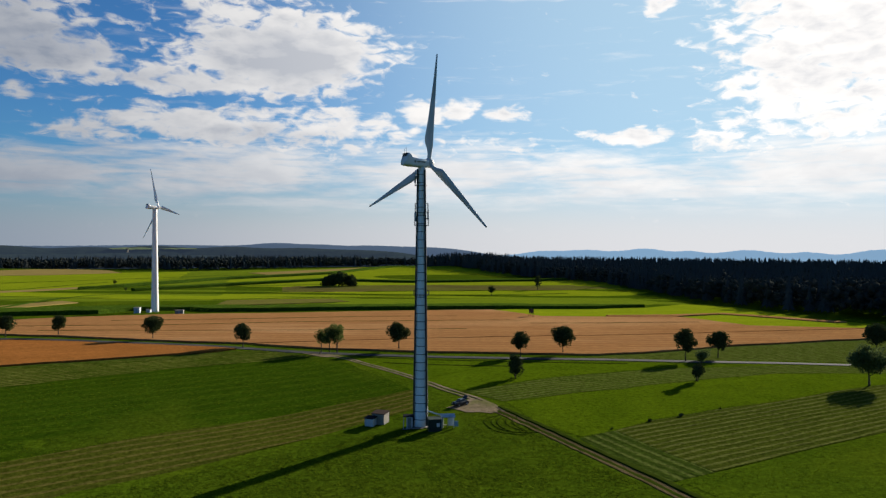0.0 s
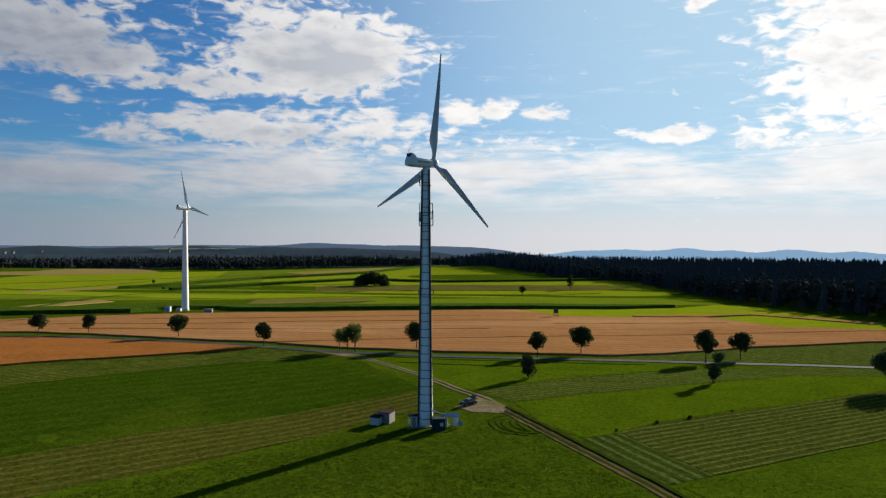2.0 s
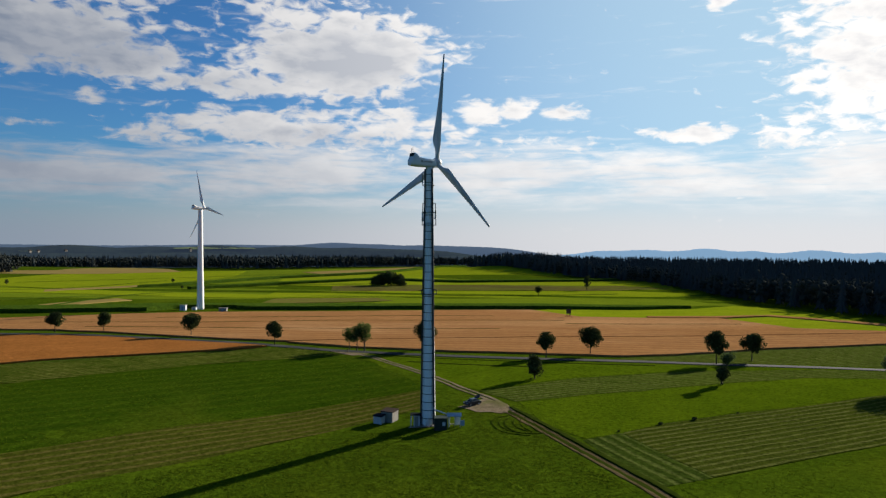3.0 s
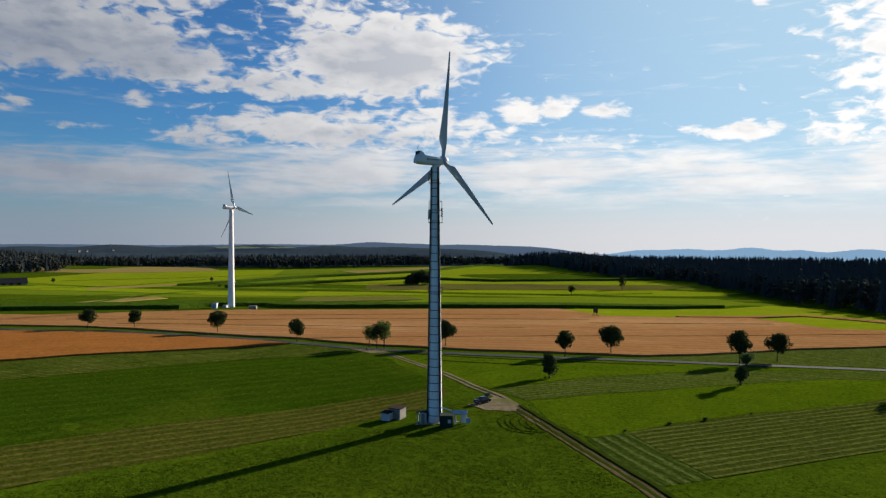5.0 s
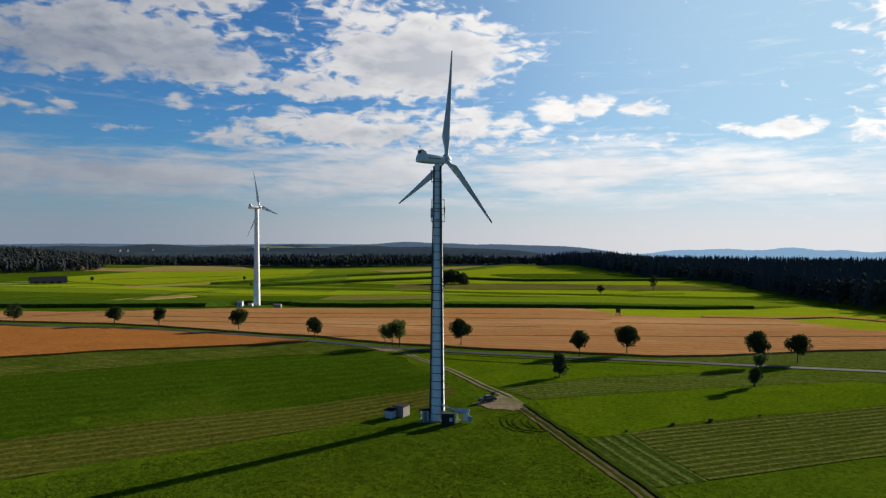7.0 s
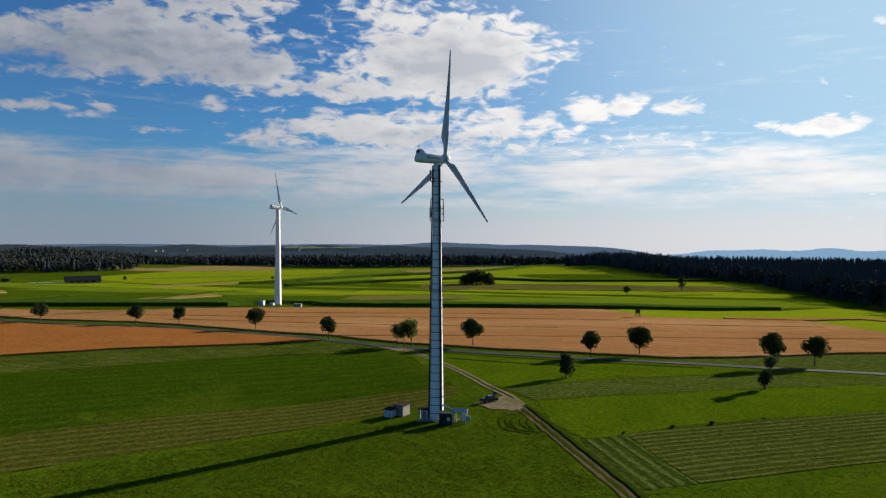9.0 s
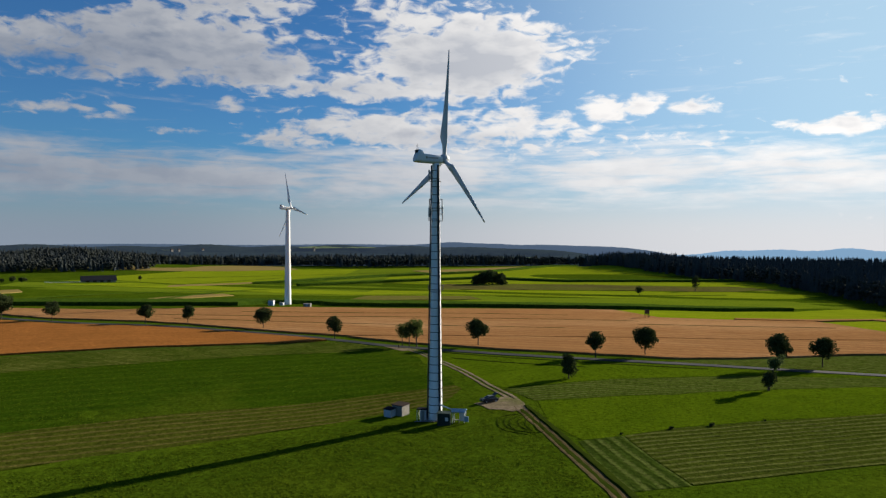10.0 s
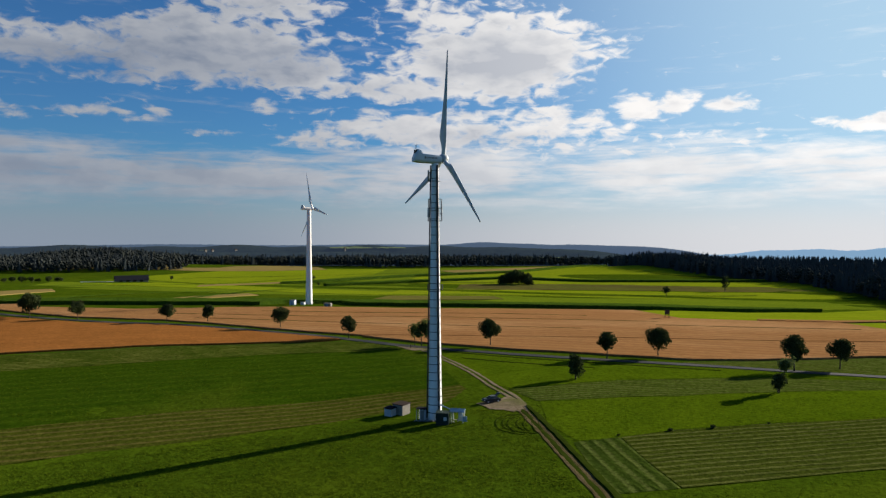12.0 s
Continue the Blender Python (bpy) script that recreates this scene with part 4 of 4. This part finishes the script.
W1 = make_tree(21, 9.4, 10.5, 2.3, M_LEAF_WILLOW, "spreading grey-green willow with open crown in the meadow", "wisp", .34, 85)
plant(W1, 90.4, 172.9, 1.09, 0, True)
K = make_tree(22, 7.0, 5.4, -1.2, M_LEAF, "narrow shaggy young tree in the meadow", "cone", .28, 110, lean=(-.5, 0))
plant(K, 7.9, 177.2, 1.05, 0, True, 1.0, sink=.15)
J = make_tree(23, 8.3, 4.8, 4.4, M_LEAF_WILLOW, "thin-topped willow leaning above a dense bush", "wisp", .3, 60, lean=(1.9, 0))
plant(J, 51.4, 176.7, 1.01, 0, True)


def make_bush(seed, w, h, mat, label, leaf=.3, per=100, name="bush", group=""):
    rng = np.random.default_rng(seed)
    th = holder(name, pose(0, 0, 0), label, "bush", group)
    part("stem", tubes(((0, 0, -.2), (.1 * w, 0, h * .5), .1, .05), ((0, 0, -.2), (-.15 * w, .1 * w, h * .45), .08, .04)), M_BARK, th)
    cl = []
    for k in range(16):
        a, u = rng.uniform(0, 6.28), rng.uniform(0, .33) * w
        r = rng.uniform(.16, .27) * w
        cl.append(((math.cos(a) * u, math.sin(a) * u, h * rng.uniform(.35, .72)), (r, r, min(r, h * .32))))
    v, f = leaf_cloud(rng, cl, per, leaf)
    raw("foliage", v, f, mat, th)
    return th


BU = make_bush(31, 4.4, 5.0, M_LEAF, "dense dark round bush in the meadow")
plant(BU, 51.6, 175.8, 1.01, 0, True)
for x, y, s in ((37.5, 139.6, .36), (30.6, 135.4, .3), (47, 146, .2), (22.5, 129.6, .2)):
    plant(BU, x, y, s, 40 * s, False, .42, label="low dark shrub on the field edge")

BIRCH = "birches at the junction"
D1 = make_tree(41, 9.6, 5.4, 2.0, M_LEAF_BIRCH, "slender light green birch at the track junction", "round", .26, 75, BIRCH)
D2 = make_tree(42, 8.8, 5.0, 1.9, M_LEAF_BIRCH, "slender light green birch at the track junction", "round", .26, 75, BIRCH)
plant(D1, -44.0, 216.4, 1.07, 0, True)
plant(D2, -46.3, 216.0, 0.97, 0, True)
plant(D2, -49.1, 217.4, 0.88, 120)
PX, PY = -48.4, 212.4
tagged(mesh_ob("marker_post", boxes((PX - .12, PX + .12, PY - .12, PY + .12, gz(PX, PY) - .1, gz(PX, PY) + 1.1), bevel=.02), M_BARK), "short dark wooden post at the track mouth", "post")

# far trees and bushes
F1 = make_tree(51, 11, 6.5, .6, M_LEAF, "dark conical tree alone in the far field", "cone", .6, 16)
plant(F1, 60.0, 733.4, 1.74, 0, True)
F2 = make_tree(52, 8, 6.0, 1.4, M_LEAF, "single dark tree in the far field", "round", .5, 22)
plant(F2, 11.4, 627.2, 1.23, 0, True)
plant(F2, -386.0, 750.0, 0.75, 40)
plant(F2, -327.0, 655.0, 0.55, 90)
plant(F2, -538.0, 690.0, 0.85, 10)
GROVE = "grove in the far field"
G1 = make_tree(53, 15.5, 14, .3, M_LEAF, "dark broad tree in a field grove", "round", .9, 14, GROVE)
plant(G1, -146.2, 755.9, 1.30, 0, True, sink=2.2)
for k, (x, y, s) in enumerate(((-159, 748, .8), (-153, 757, 1.0), (-137, 758, .95), (-155, 764, .9), (-132, 754, .72))):
    plant(G1, x, y, s * 1.15, 50 * k, sink=2.2)
for k in range(17):
    x, y = -640 + 2.6 * k + 1.5 * math.sin(k * 2.1), 455 + 8.2 * k
    tagged(plant(BU, x, y, 2.1 + .35 * math.sin(k * 1.7), 77 * k, False, .62 + .1 * math.sin(k * 3.1), label="low dark bush in a field hedge"), group="hedge bushes")


# ---- small far structures ----
def raised_hide(x, y):
    """A hunter's raised hide on splayed legs."""
    th = holder("raised_hide", pose(x, y, gz(x, y), 0, 0, 20), "dark wooden raised hide on four legs in the meadow", "raised hide")
    part("cabin", boxes((-.8, .8, -.8, .8, 2.2, 3.9), bevel=.03), M_BARK, th)
    part("roof", boxes((-1.0, 1.0, -1.0, 1.0, 3.92, 4.05)), M_BARN_ROOF, th)
    for a in (-1, 1):
        for b in (-1, 1):
            part("leg", tubes(((a * 1.1, b * 1.1, -.2), (a * .7, b * .7, 2.2), .09)), M_BARK, th)
    part("ladder", tubes(((-.3, -1.5, 0), (-.3, -.85, 2.3), .04), ((.3, -1.5, 0), (.3, -.85, 2.3), .04), ((-.3, -1.2, 1), (.3, -1.2, 1), .03), ((-.3, -1.35, .5), (.3, -1.35, .5), .03), ((-.3, -1.0, 1.6), (.3, -1.0, 1.6), .03)), M_BARK, th)


raised_hide(23.0, 327.5)


def cabin_box(x, y, w, d, h, mat, label, turn=0):
    th = holder("transformer_cabin", pose(x, y, gz(x, y), 0, 0, turn), label, "cabin", "cabins at the far turbine")
    part("wall", boxes((-w / 2, w / 2, -d / 2, d / 2, -.3, h)), mat, th)
    part("roof", boxes((-w / 2 - .12, w / 2 + .12, -d / 2 - .12, d / 2 + .12, h + .01, h + .16), bevel=.02), M_CONCRETE, th)
    part("door", boxes((-.5, .4, -d / 2 - .05, -d / 2 - .005, 0, min(2.0, h - .2))), M_ROOF_BLUE, th)


cabin_box(-158.5, 326, 2.6, 2.4, 2.5, M_WHITE, "white transformer cabin near the far turbine", 10)
cabin_box(-154.9, 330, 2.0, 1.6, 1.3, M_WHITE, "low white cabinet near the far turbine")
cabin_box(-138.8, 326.5, 3.6, 1.8, 1.5, M_CONCRETE, "low grey container near the far turbine", 8)


def barn(x, y, turn):
    th = holder("barn", pose(x, y, gz(x, y), 0, 0, turn), "long dark-roofed barn with pale gable in the fields", "barn")
    part("wall", boxes((-17, 17, -6, 6, -.5, 2.6)), M_CONCRETE, th)
    for s in (-17, 16.8):
        gable = bmesh.new()
        vs = [gable.verts.new(p) for p in ((s, -6, 2.6), (s, 6, 2.6), (s, 0, 6.7), (s + .2, -6, 2.6), (s + .2, 6, 2.6), (s + .2, 0, 6.7))]
        for f in ((0, 1, 2), (5, 4, 3), (0, 3, 4, 1), (1, 4, 5, 2), (2, 5, 3, 0)):
            gable.faces.new([vs[i] for i in f])
        part("gable", gable, M_WHITE, th, "pale gable end")
    bm = bmesh.new()
    for s in (-1, 1):
        vs = [bm.verts.new(p) for p in ((-17.8, s * 6.9, 2.0), (17.8, s * 6.9, 2.0), (17.8, 0, 7.0), (-17.8, 0, 7.0), (-17.8, s * 6.9, 2.25), (17.8, s * 6.9, 2.25), (17.8, 0, 7.25), (-17.8, 0, 7.25))]
        for f in ((0, 1, 2, 3), (7, 6, 5, 4), (0, 4, 5, 1), (1, 5, 6, 2), (3, 7, 4, 0)):
            bm.faces.new([vs[i] for i in f])
    part("roof", bm, M_BARN_ROOF, th)
    for k in range(4):
        part("gate", boxes((-13 + 7 * k, -9.5 + 7 * k, -6.1, -6.0, 0, 2.1)), M_BARK, th)


barn(-561, 652, 48)
for k in range(6):
    x, y = -577 + 2.5 * k, 600 + 5 * k
    bm = boxes((-3, 3, -1.2, 1.2, .8, .95))
    box(bm, -2.6, -2.4, -.1, .1, -.3, .85)
    box(bm, 2.4, 2.6, -.1, .1, -.3, .85)
    ob = tagged(mesh_ob("trailer_bed", bm, M_WHITE), "pale low farm trailer beside the barn", "trailer", "trailers by the barn")
    ob.matrix_basis = pose(x, y, gz(x, y), 0, 0, 55)


# ---- woods ----
def spruce(rng, x, y, z, h, verts, faces):
    """One conifer: stacked ragged skirts of boughs."""
    n, tiers = 7, 6
    w = h * rng.uniform(.13, .18)
    for t in range(tiers):
        u = t / tiers
        z0, z1 = z + h * (.10 + .84 * u), z + h * (.10 + .84 * u + .30 * (1 - .45 * u))
        r = w * (1 - u) ** .8 + .25
        k = len(verts)
        verts.append((x, y, min(z1, z + h)))
        turn = rng.uniform(0, 6.28)
        for j in range(n * 2):
            a = turn + math.pi * j / n
            q = r * (rng.uniform(.8, 1.2) if j % 2 else rng.uniform(.45, .65))
            verts.append((x + math.cos(a) * q, y + math.sin(a) * q, z0 - (.06 * h * (1 - u) if j % 2 else -.03 * h)))
        faces += [(k, k + 1 + j, k + 1 + (j + 1) % (2 * n)) for j in range(2 * n)]


ball = bmesh.new()
bmesh.ops.create_icosphere(ball, subdivisions=1, radius=1.0)
CORE_VERTS, CORE_FACES = [tuple(v.co) for v in ball.verts], [tuple(v.index for v in f.verts) for f in ball.faces]
ball.free()


def broadleaf(rng, x, y, z, h, verts, faces):
    """One broad woodland tree: a lumpy heap of leaf clumps."""
    cl = []
    for k in range(7):
        r = h * rng.uniform(.13, .2)
        cl.append(((x + rng.normal() * h * .13, y + rng.normal() * h * .13, z + h * rng.uniform(.35, .85)), (r, r, r)))
    v, f = leaf_cloud(rng, cl, 1.5, 1.1)
    k = len(verts)
    verts += v
    faces += [tuple(i + k for i in q) for q in f]
    for c, r in cl:
        k = len(verts)
        verts += [tuple(c[i] + p[i] * r[i] * w for i in range(3)) for p, w in zip(CORE_VERTS, rng.uniform(.4, .72, 12))]
        faces += [tuple(i + k for i in q) for q in CORE_FACES]


def inside(p, poly):
    x, y = p
    hit = False
    for (x0, y0), (x1, y1) in zip(poly, poly[1:] + poly[:1]):
        if (y0 > y) != (y1 > y) and x < (x1 - x0) * (y - y0) / (y1 - y0) + x0:
            hit = not hit
    return hit


def woods(name, seed, poly, gap, h0, h1, conifer, label, high_conifer=0.0):
    rng = np.random.default_rng(seed)
    v1, f1, v2, f2 = [], [], [], []
    xs, ys = [p[0] for p in poly], [p[1] for p in poly]
    for x in np.arange(min(xs), max(xs), gap):
        for y in np.arange(min(ys), max(ys), gap):
            px, py = x + rng.uniform(-.9, .9) * gap, y + rng.uniform(-.9, .9) * gap
            if not inside((px, py), poly):
                continue
            h = rng.uniform(h0, h1) * (1 + .12 * noise.noise((px * .02, py * .02, 0)))
            z = gz(px, py) - .3
            if rng.uniform() < (conifer if py < 640 else max(conifer, high_conifer)):
                spruce(rng, px, py, z, h, v1, f1)
            else:
                broadleaf(rng, px, py, z, h * .85, v2, f2)
    ob = holder(name, pose(0, 0, 0), label, "forest", kind="stuff")
    if f1:
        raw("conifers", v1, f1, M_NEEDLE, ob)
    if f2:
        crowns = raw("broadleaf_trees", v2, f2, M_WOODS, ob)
        crowns.data.shade_smooth()
    return ob


EDGE = [(-104, 1228), (-84, 1204), (2.9313, 1065.6), (76.322, 966.16), (138.95, 870.87), (169.77, 707.33), (175.27, 628.68), (162.4, 477.05), (160.37, 395.85), (173.53, 357.04), (184.75, 317.68), (207.11, 301.19), (268.84, 284.94), (351.68, 271.42)]
woods("forest", 61, EDGE + [(446.82, 312.16), (334.95, 426.3), (324.07, 628.68), (306.98, 819.66), (245.5, 1024.5), (123.22, 1185.6), (40, 1290), (-60, 1310), (-100, 1290)], 6.5, 15.0, 24.0, .14, "dense dark mixed forest along the fields", .72)
woods("forest", 62, [(304.5, 426.3), (437.27, 323.23), (913.5, 507.5), (1140, 1140), (500, 1500), (-40, 1420), (60, 1300), (266, 1024.6), (317.23, 819.66)], 13, 19, 25, .9, "dark spruce forest reaching back over the plain")
woods("forest", 63, [(-1000, 960), (-840, 1060), (-700, 1190), (-560, 1130), (-420, 1120), (-330, 1210), (-230, 1330), (-110, 1440), (-40, 1430), (-40, 1520), (-300, 1460), (-560, 1340), (-900, 1320), (-1150, 1100)], 9, 17, 25, .3, "dark mixed wood behind the far fields")
woods("forest", 64, [(-1300, 640), (-1000, 700), (-840, 770), (-750, 850), (-715, 940), (-840, 1060), (-1100, 1120), (-1400, 900)], 9, 17, 25, .3, "dark wooded rise at the field's end")


# ---- hills and distance ----
def ridge(name, dist, a0, a1, crest, mat, label, rough, depth, step=.12, wave=26.0):
    """A hill range seen across the plain: crest gives the top's height at each azimuth."""
    verts, faces = [], []
    angles = np.arange(a0, a1 + .01, step)
    for a in angles:
        c, s = math.cos(radians(a)), math.sin(radians(a))
        top = crest(a) + rough * (noise.noise((a * wave * .1, dist, 0)) + .6 * noise.noise((a * wave * .5, dist, 4)) + .35 * noise.noise((a * wave * 2.2, dist, 8)))
        flat = crest(a)
        for u, h in ((-1, -130), (-.55, -60 + .45 * (flat + 60) + 2 * noise.noise((a * 1.3, 2, dist))), (-.2, -60 + .86 * (flat + 60) + 1.5 * noise.noise((a * 1.7, 6, dist))), (0, top), (.6, -130)):
            d = dist + u * depth
            verts.append((s * d, c * d, h))
    n = len(angles)
    for i in range(n - 1):
        faces += [(5 * i + j, 5 * i + 5 + j, 5 * i + 6 + j, 5 * i + 1 + j) for j in range(4)]
    ob = raw(name, verts, faces, mat)
    for p in ob.data.polygons:
        p.use_smooth = True
    return tagged(ob, label, "hills", kind="structure")


def bumps(base, *peaks):
    return lambda a: base + sum(h * math.exp(-((a - m) / w) ** 2) for m, w, h in peaks)


ridge("backdrop", 1900, -75, 2, bumps(-6.0, (-36, 6, 5), (-50, 5, 8), (-27, 3, 4), (-12.5, 4.5, -19), (-64, 6, 8), (4, 5, -45)), M_HILL_HAZE, "dark wooded hills behind the fields", 1.1, 300, .06)
ridge("backdrop", 2600, -75, 4, bumps(-1.0, (-46, 3, 15), (-40, 2.2, 9), (-34.5, 2.6, 14), (-29, 2, 8), (-24.5, 2.2, 12), (-19, 2.4, 9), (-14, 2, 5), (-55, 4, 14), (-64, 5, 12), (2, 6, -70)), M_HILL_HAZE, "dark wooded hills behind the fields", 1.2, 400, .06)
# blue of these two is haze painted by the material's emission
ridge("backdrop", 3900, -80, 6, bumps(-2.0, (-15.6, 2.2, 17), (-12.2, 1.6, 8), (-24, 5, 6), (-40, 6, 8), (-8.5, 1.8, 5), (5, 5, -80)), M_HILL_FAR_HAZE, "wooded hill on the skyline with painted blue-grey haze", 1.6, 350)
ridge("backdrop", 4600, 1, 75, bumps(-62.0, (5, 1.8, 24), (8.5, 2.4, 36), (13, 2.2, 46), (16.2, 1.3, 26), (20.2, 2.6, 42), (24.2, 1.5, 28), (28.6, 2.4, 50), (36, 4, 48), (48, 6, 50)), M_RANGE_HAZE, "mountain range with painted pale blue haze", 3.0, 150)


def hill_field(az0, az1, dist, z0, z1, label):
    """A pale clearing that lies on the flank of a hill."""
    verts, faces = [], []
    for k in range(25):
        a = radians(az0 + (az1 - az0) * k / 24)
        fade = math.sin(math.pi * min(1, max(0, k / 24))) ** .5
        mid = (z0 + z1) / 2 + 1.2 * noise.noise((k * .25, dist, 0))
        for h, d in ((mid - (z1 - z0) / 2 * fade, dist), (mid + (z1 - z0) / 2 * fade, dist + 60)):
            verts.append((math.sin(a) * d, math.cos(a) * d, h))
    faces = [(2 * k, 2 * k + 2, 2 * k + 3, 2 * k + 1) for k in range(24)]
    tagged(raw("hill_field", verts, faces, M_HILL_FIELD_HAZE), label, "field", kind="structure")


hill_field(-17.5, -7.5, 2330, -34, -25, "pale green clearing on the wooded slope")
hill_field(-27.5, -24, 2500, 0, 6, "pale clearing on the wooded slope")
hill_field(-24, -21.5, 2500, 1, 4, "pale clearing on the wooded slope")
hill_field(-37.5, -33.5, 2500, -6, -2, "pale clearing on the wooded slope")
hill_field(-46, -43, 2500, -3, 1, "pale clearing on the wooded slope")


def farmhouse(az_deg, dist, z, w):
    """A small far house with a pitched roof."""
    a = radians(az_deg)
    th = holder("farmhouse", pose(math.sin(a) * dist, math.cos(a) * dist, z, 0, 0, 35 - az_deg), "tiny white farmhouse on a far wooded hill", "house", "far houses")
    part("wall", boxes((-w / 2, w / 2, -3, 3, -8, 2)), M_CONCRETE, th)
    bm = boxes((-w / 2 - .5, w / 2 + .5, -3.6, 3.6, 2.01, 5))
    for v in bm.verts:
        if v.co.z > 4:
            v.co.y *= .05
    part("roof", bm, M_ROOF, th)


for az_deg, dist, z, w in ((-36.8, 2480, -6, 7), (-36.3, 2480, -6, 6), (-34.6, 2480, -5, 7), (-44.4, 2480, -3, 7), (-26.3, 2480, -1, 6), (-10.5, 2310, -33, 9)):
    farmhouse(az_deg, dist, z, w)


# ---- grass tufts ----
def grass_tufts(seed, count, x0, x1, y0, y1, keep, tall):
    """Loose tufts of longer grass standing out of the near meadow."""
    rng = np.random.default_rng(seed)
    x, y = rng.uniform(x0, x1, count), rng.uniform(y0, y1, count)
    pick = np.array([keep(a, b) and noise.noise((a * .12, b * .12, 7)) + .9 * noise.noise((a * .5, b * .5, 3)) > rng.uniform(-.9, .55) for a, b in zip(x, y)])
    x, y = x[pick], y[pick]
    n = len(x)
    z = np.array([gz(a, b) for a, b in zip(x, y)]) + .03
    verts = np.zeros((n, 9, 3))
    for k in range(3):
        a = rng.uniform(0, 2 * np.pi, n)
        w, h, out = rng.uniform(.05, .12, n), rng.uniform(.5, 1.0, n) * tall, rng.uniform(.02, .25, n)
        cx, cy = x + rng.normal(0, .12, n), y + rng.normal(0, .12, n)
        verts[:, 3 * k] = np.stack((cx - np.sin(a) * w, cy + np.cos(a) * w, z), 1)
        verts[:, 3 * k + 1] = np.stack((cx + np.sin(a) * w, cy - np.cos(a) * w, z), 1)
        verts[:, 3 * k + 2] = np.stack((cx + np.cos(a) * out, cy + np.sin(a) * out, z + h), 1)
    faces = np.arange(n * 9).reshape(-1, 3)
    ob = raw("grass_tufts", verts.reshape(-1, 3).tolist(), faces.tolist(), M_TUFT)
    tagged(ob, "loose tufts of longer green grass in the meadow", "grass", kind="stuff")


def off_track(x, y):
    """True away from the track, the pad and the tower's foot."""
    line = TRACK + LOWER
    for (ax, ay), (bx, by) in zip(line, line[1:]):
        t = min(1, max(0, ((x - ax) * (bx - ax) + (y - ay) * (by - ay)) / ((bx - ax) ** 2 + (by - ay) ** 2)))
        if math.hypot(x - ax - t * (bx - ax), y - ay - t * (by - ay)) < 1.8:
            return False
    return not (-24 < x < -4 and 130 < y < 139) and not (-9 < x < 4 and 143 < y < 153)


grass_tufts(71, 60000, -75, 26, 78, 150, lambda x, y: off_track(x, y) and x < 3 + (145 - y) * .45 and x > -14 - (147 - y) * .85 + 2, .12)
grass_tufts(72, 12000, 26, 110, 85, 150, lambda x, y: off_track(x, y) and y < 100.5 + (x - 27) * .64, .11)
grass_tufts(73, 9000, 4, 110, 124, 190, lambda x, y: off_track(x, y) and 125 + (x - 16) * .62 < y < 150 + (x - 4) * .42, .10)
grass_tufts(74, 14000, -120, -16, 105, 204, lambda x, y: off_track(x, y) and 104 + (x + 76) * 1.02 < y < 156 + (x + 109) * .78, .12)
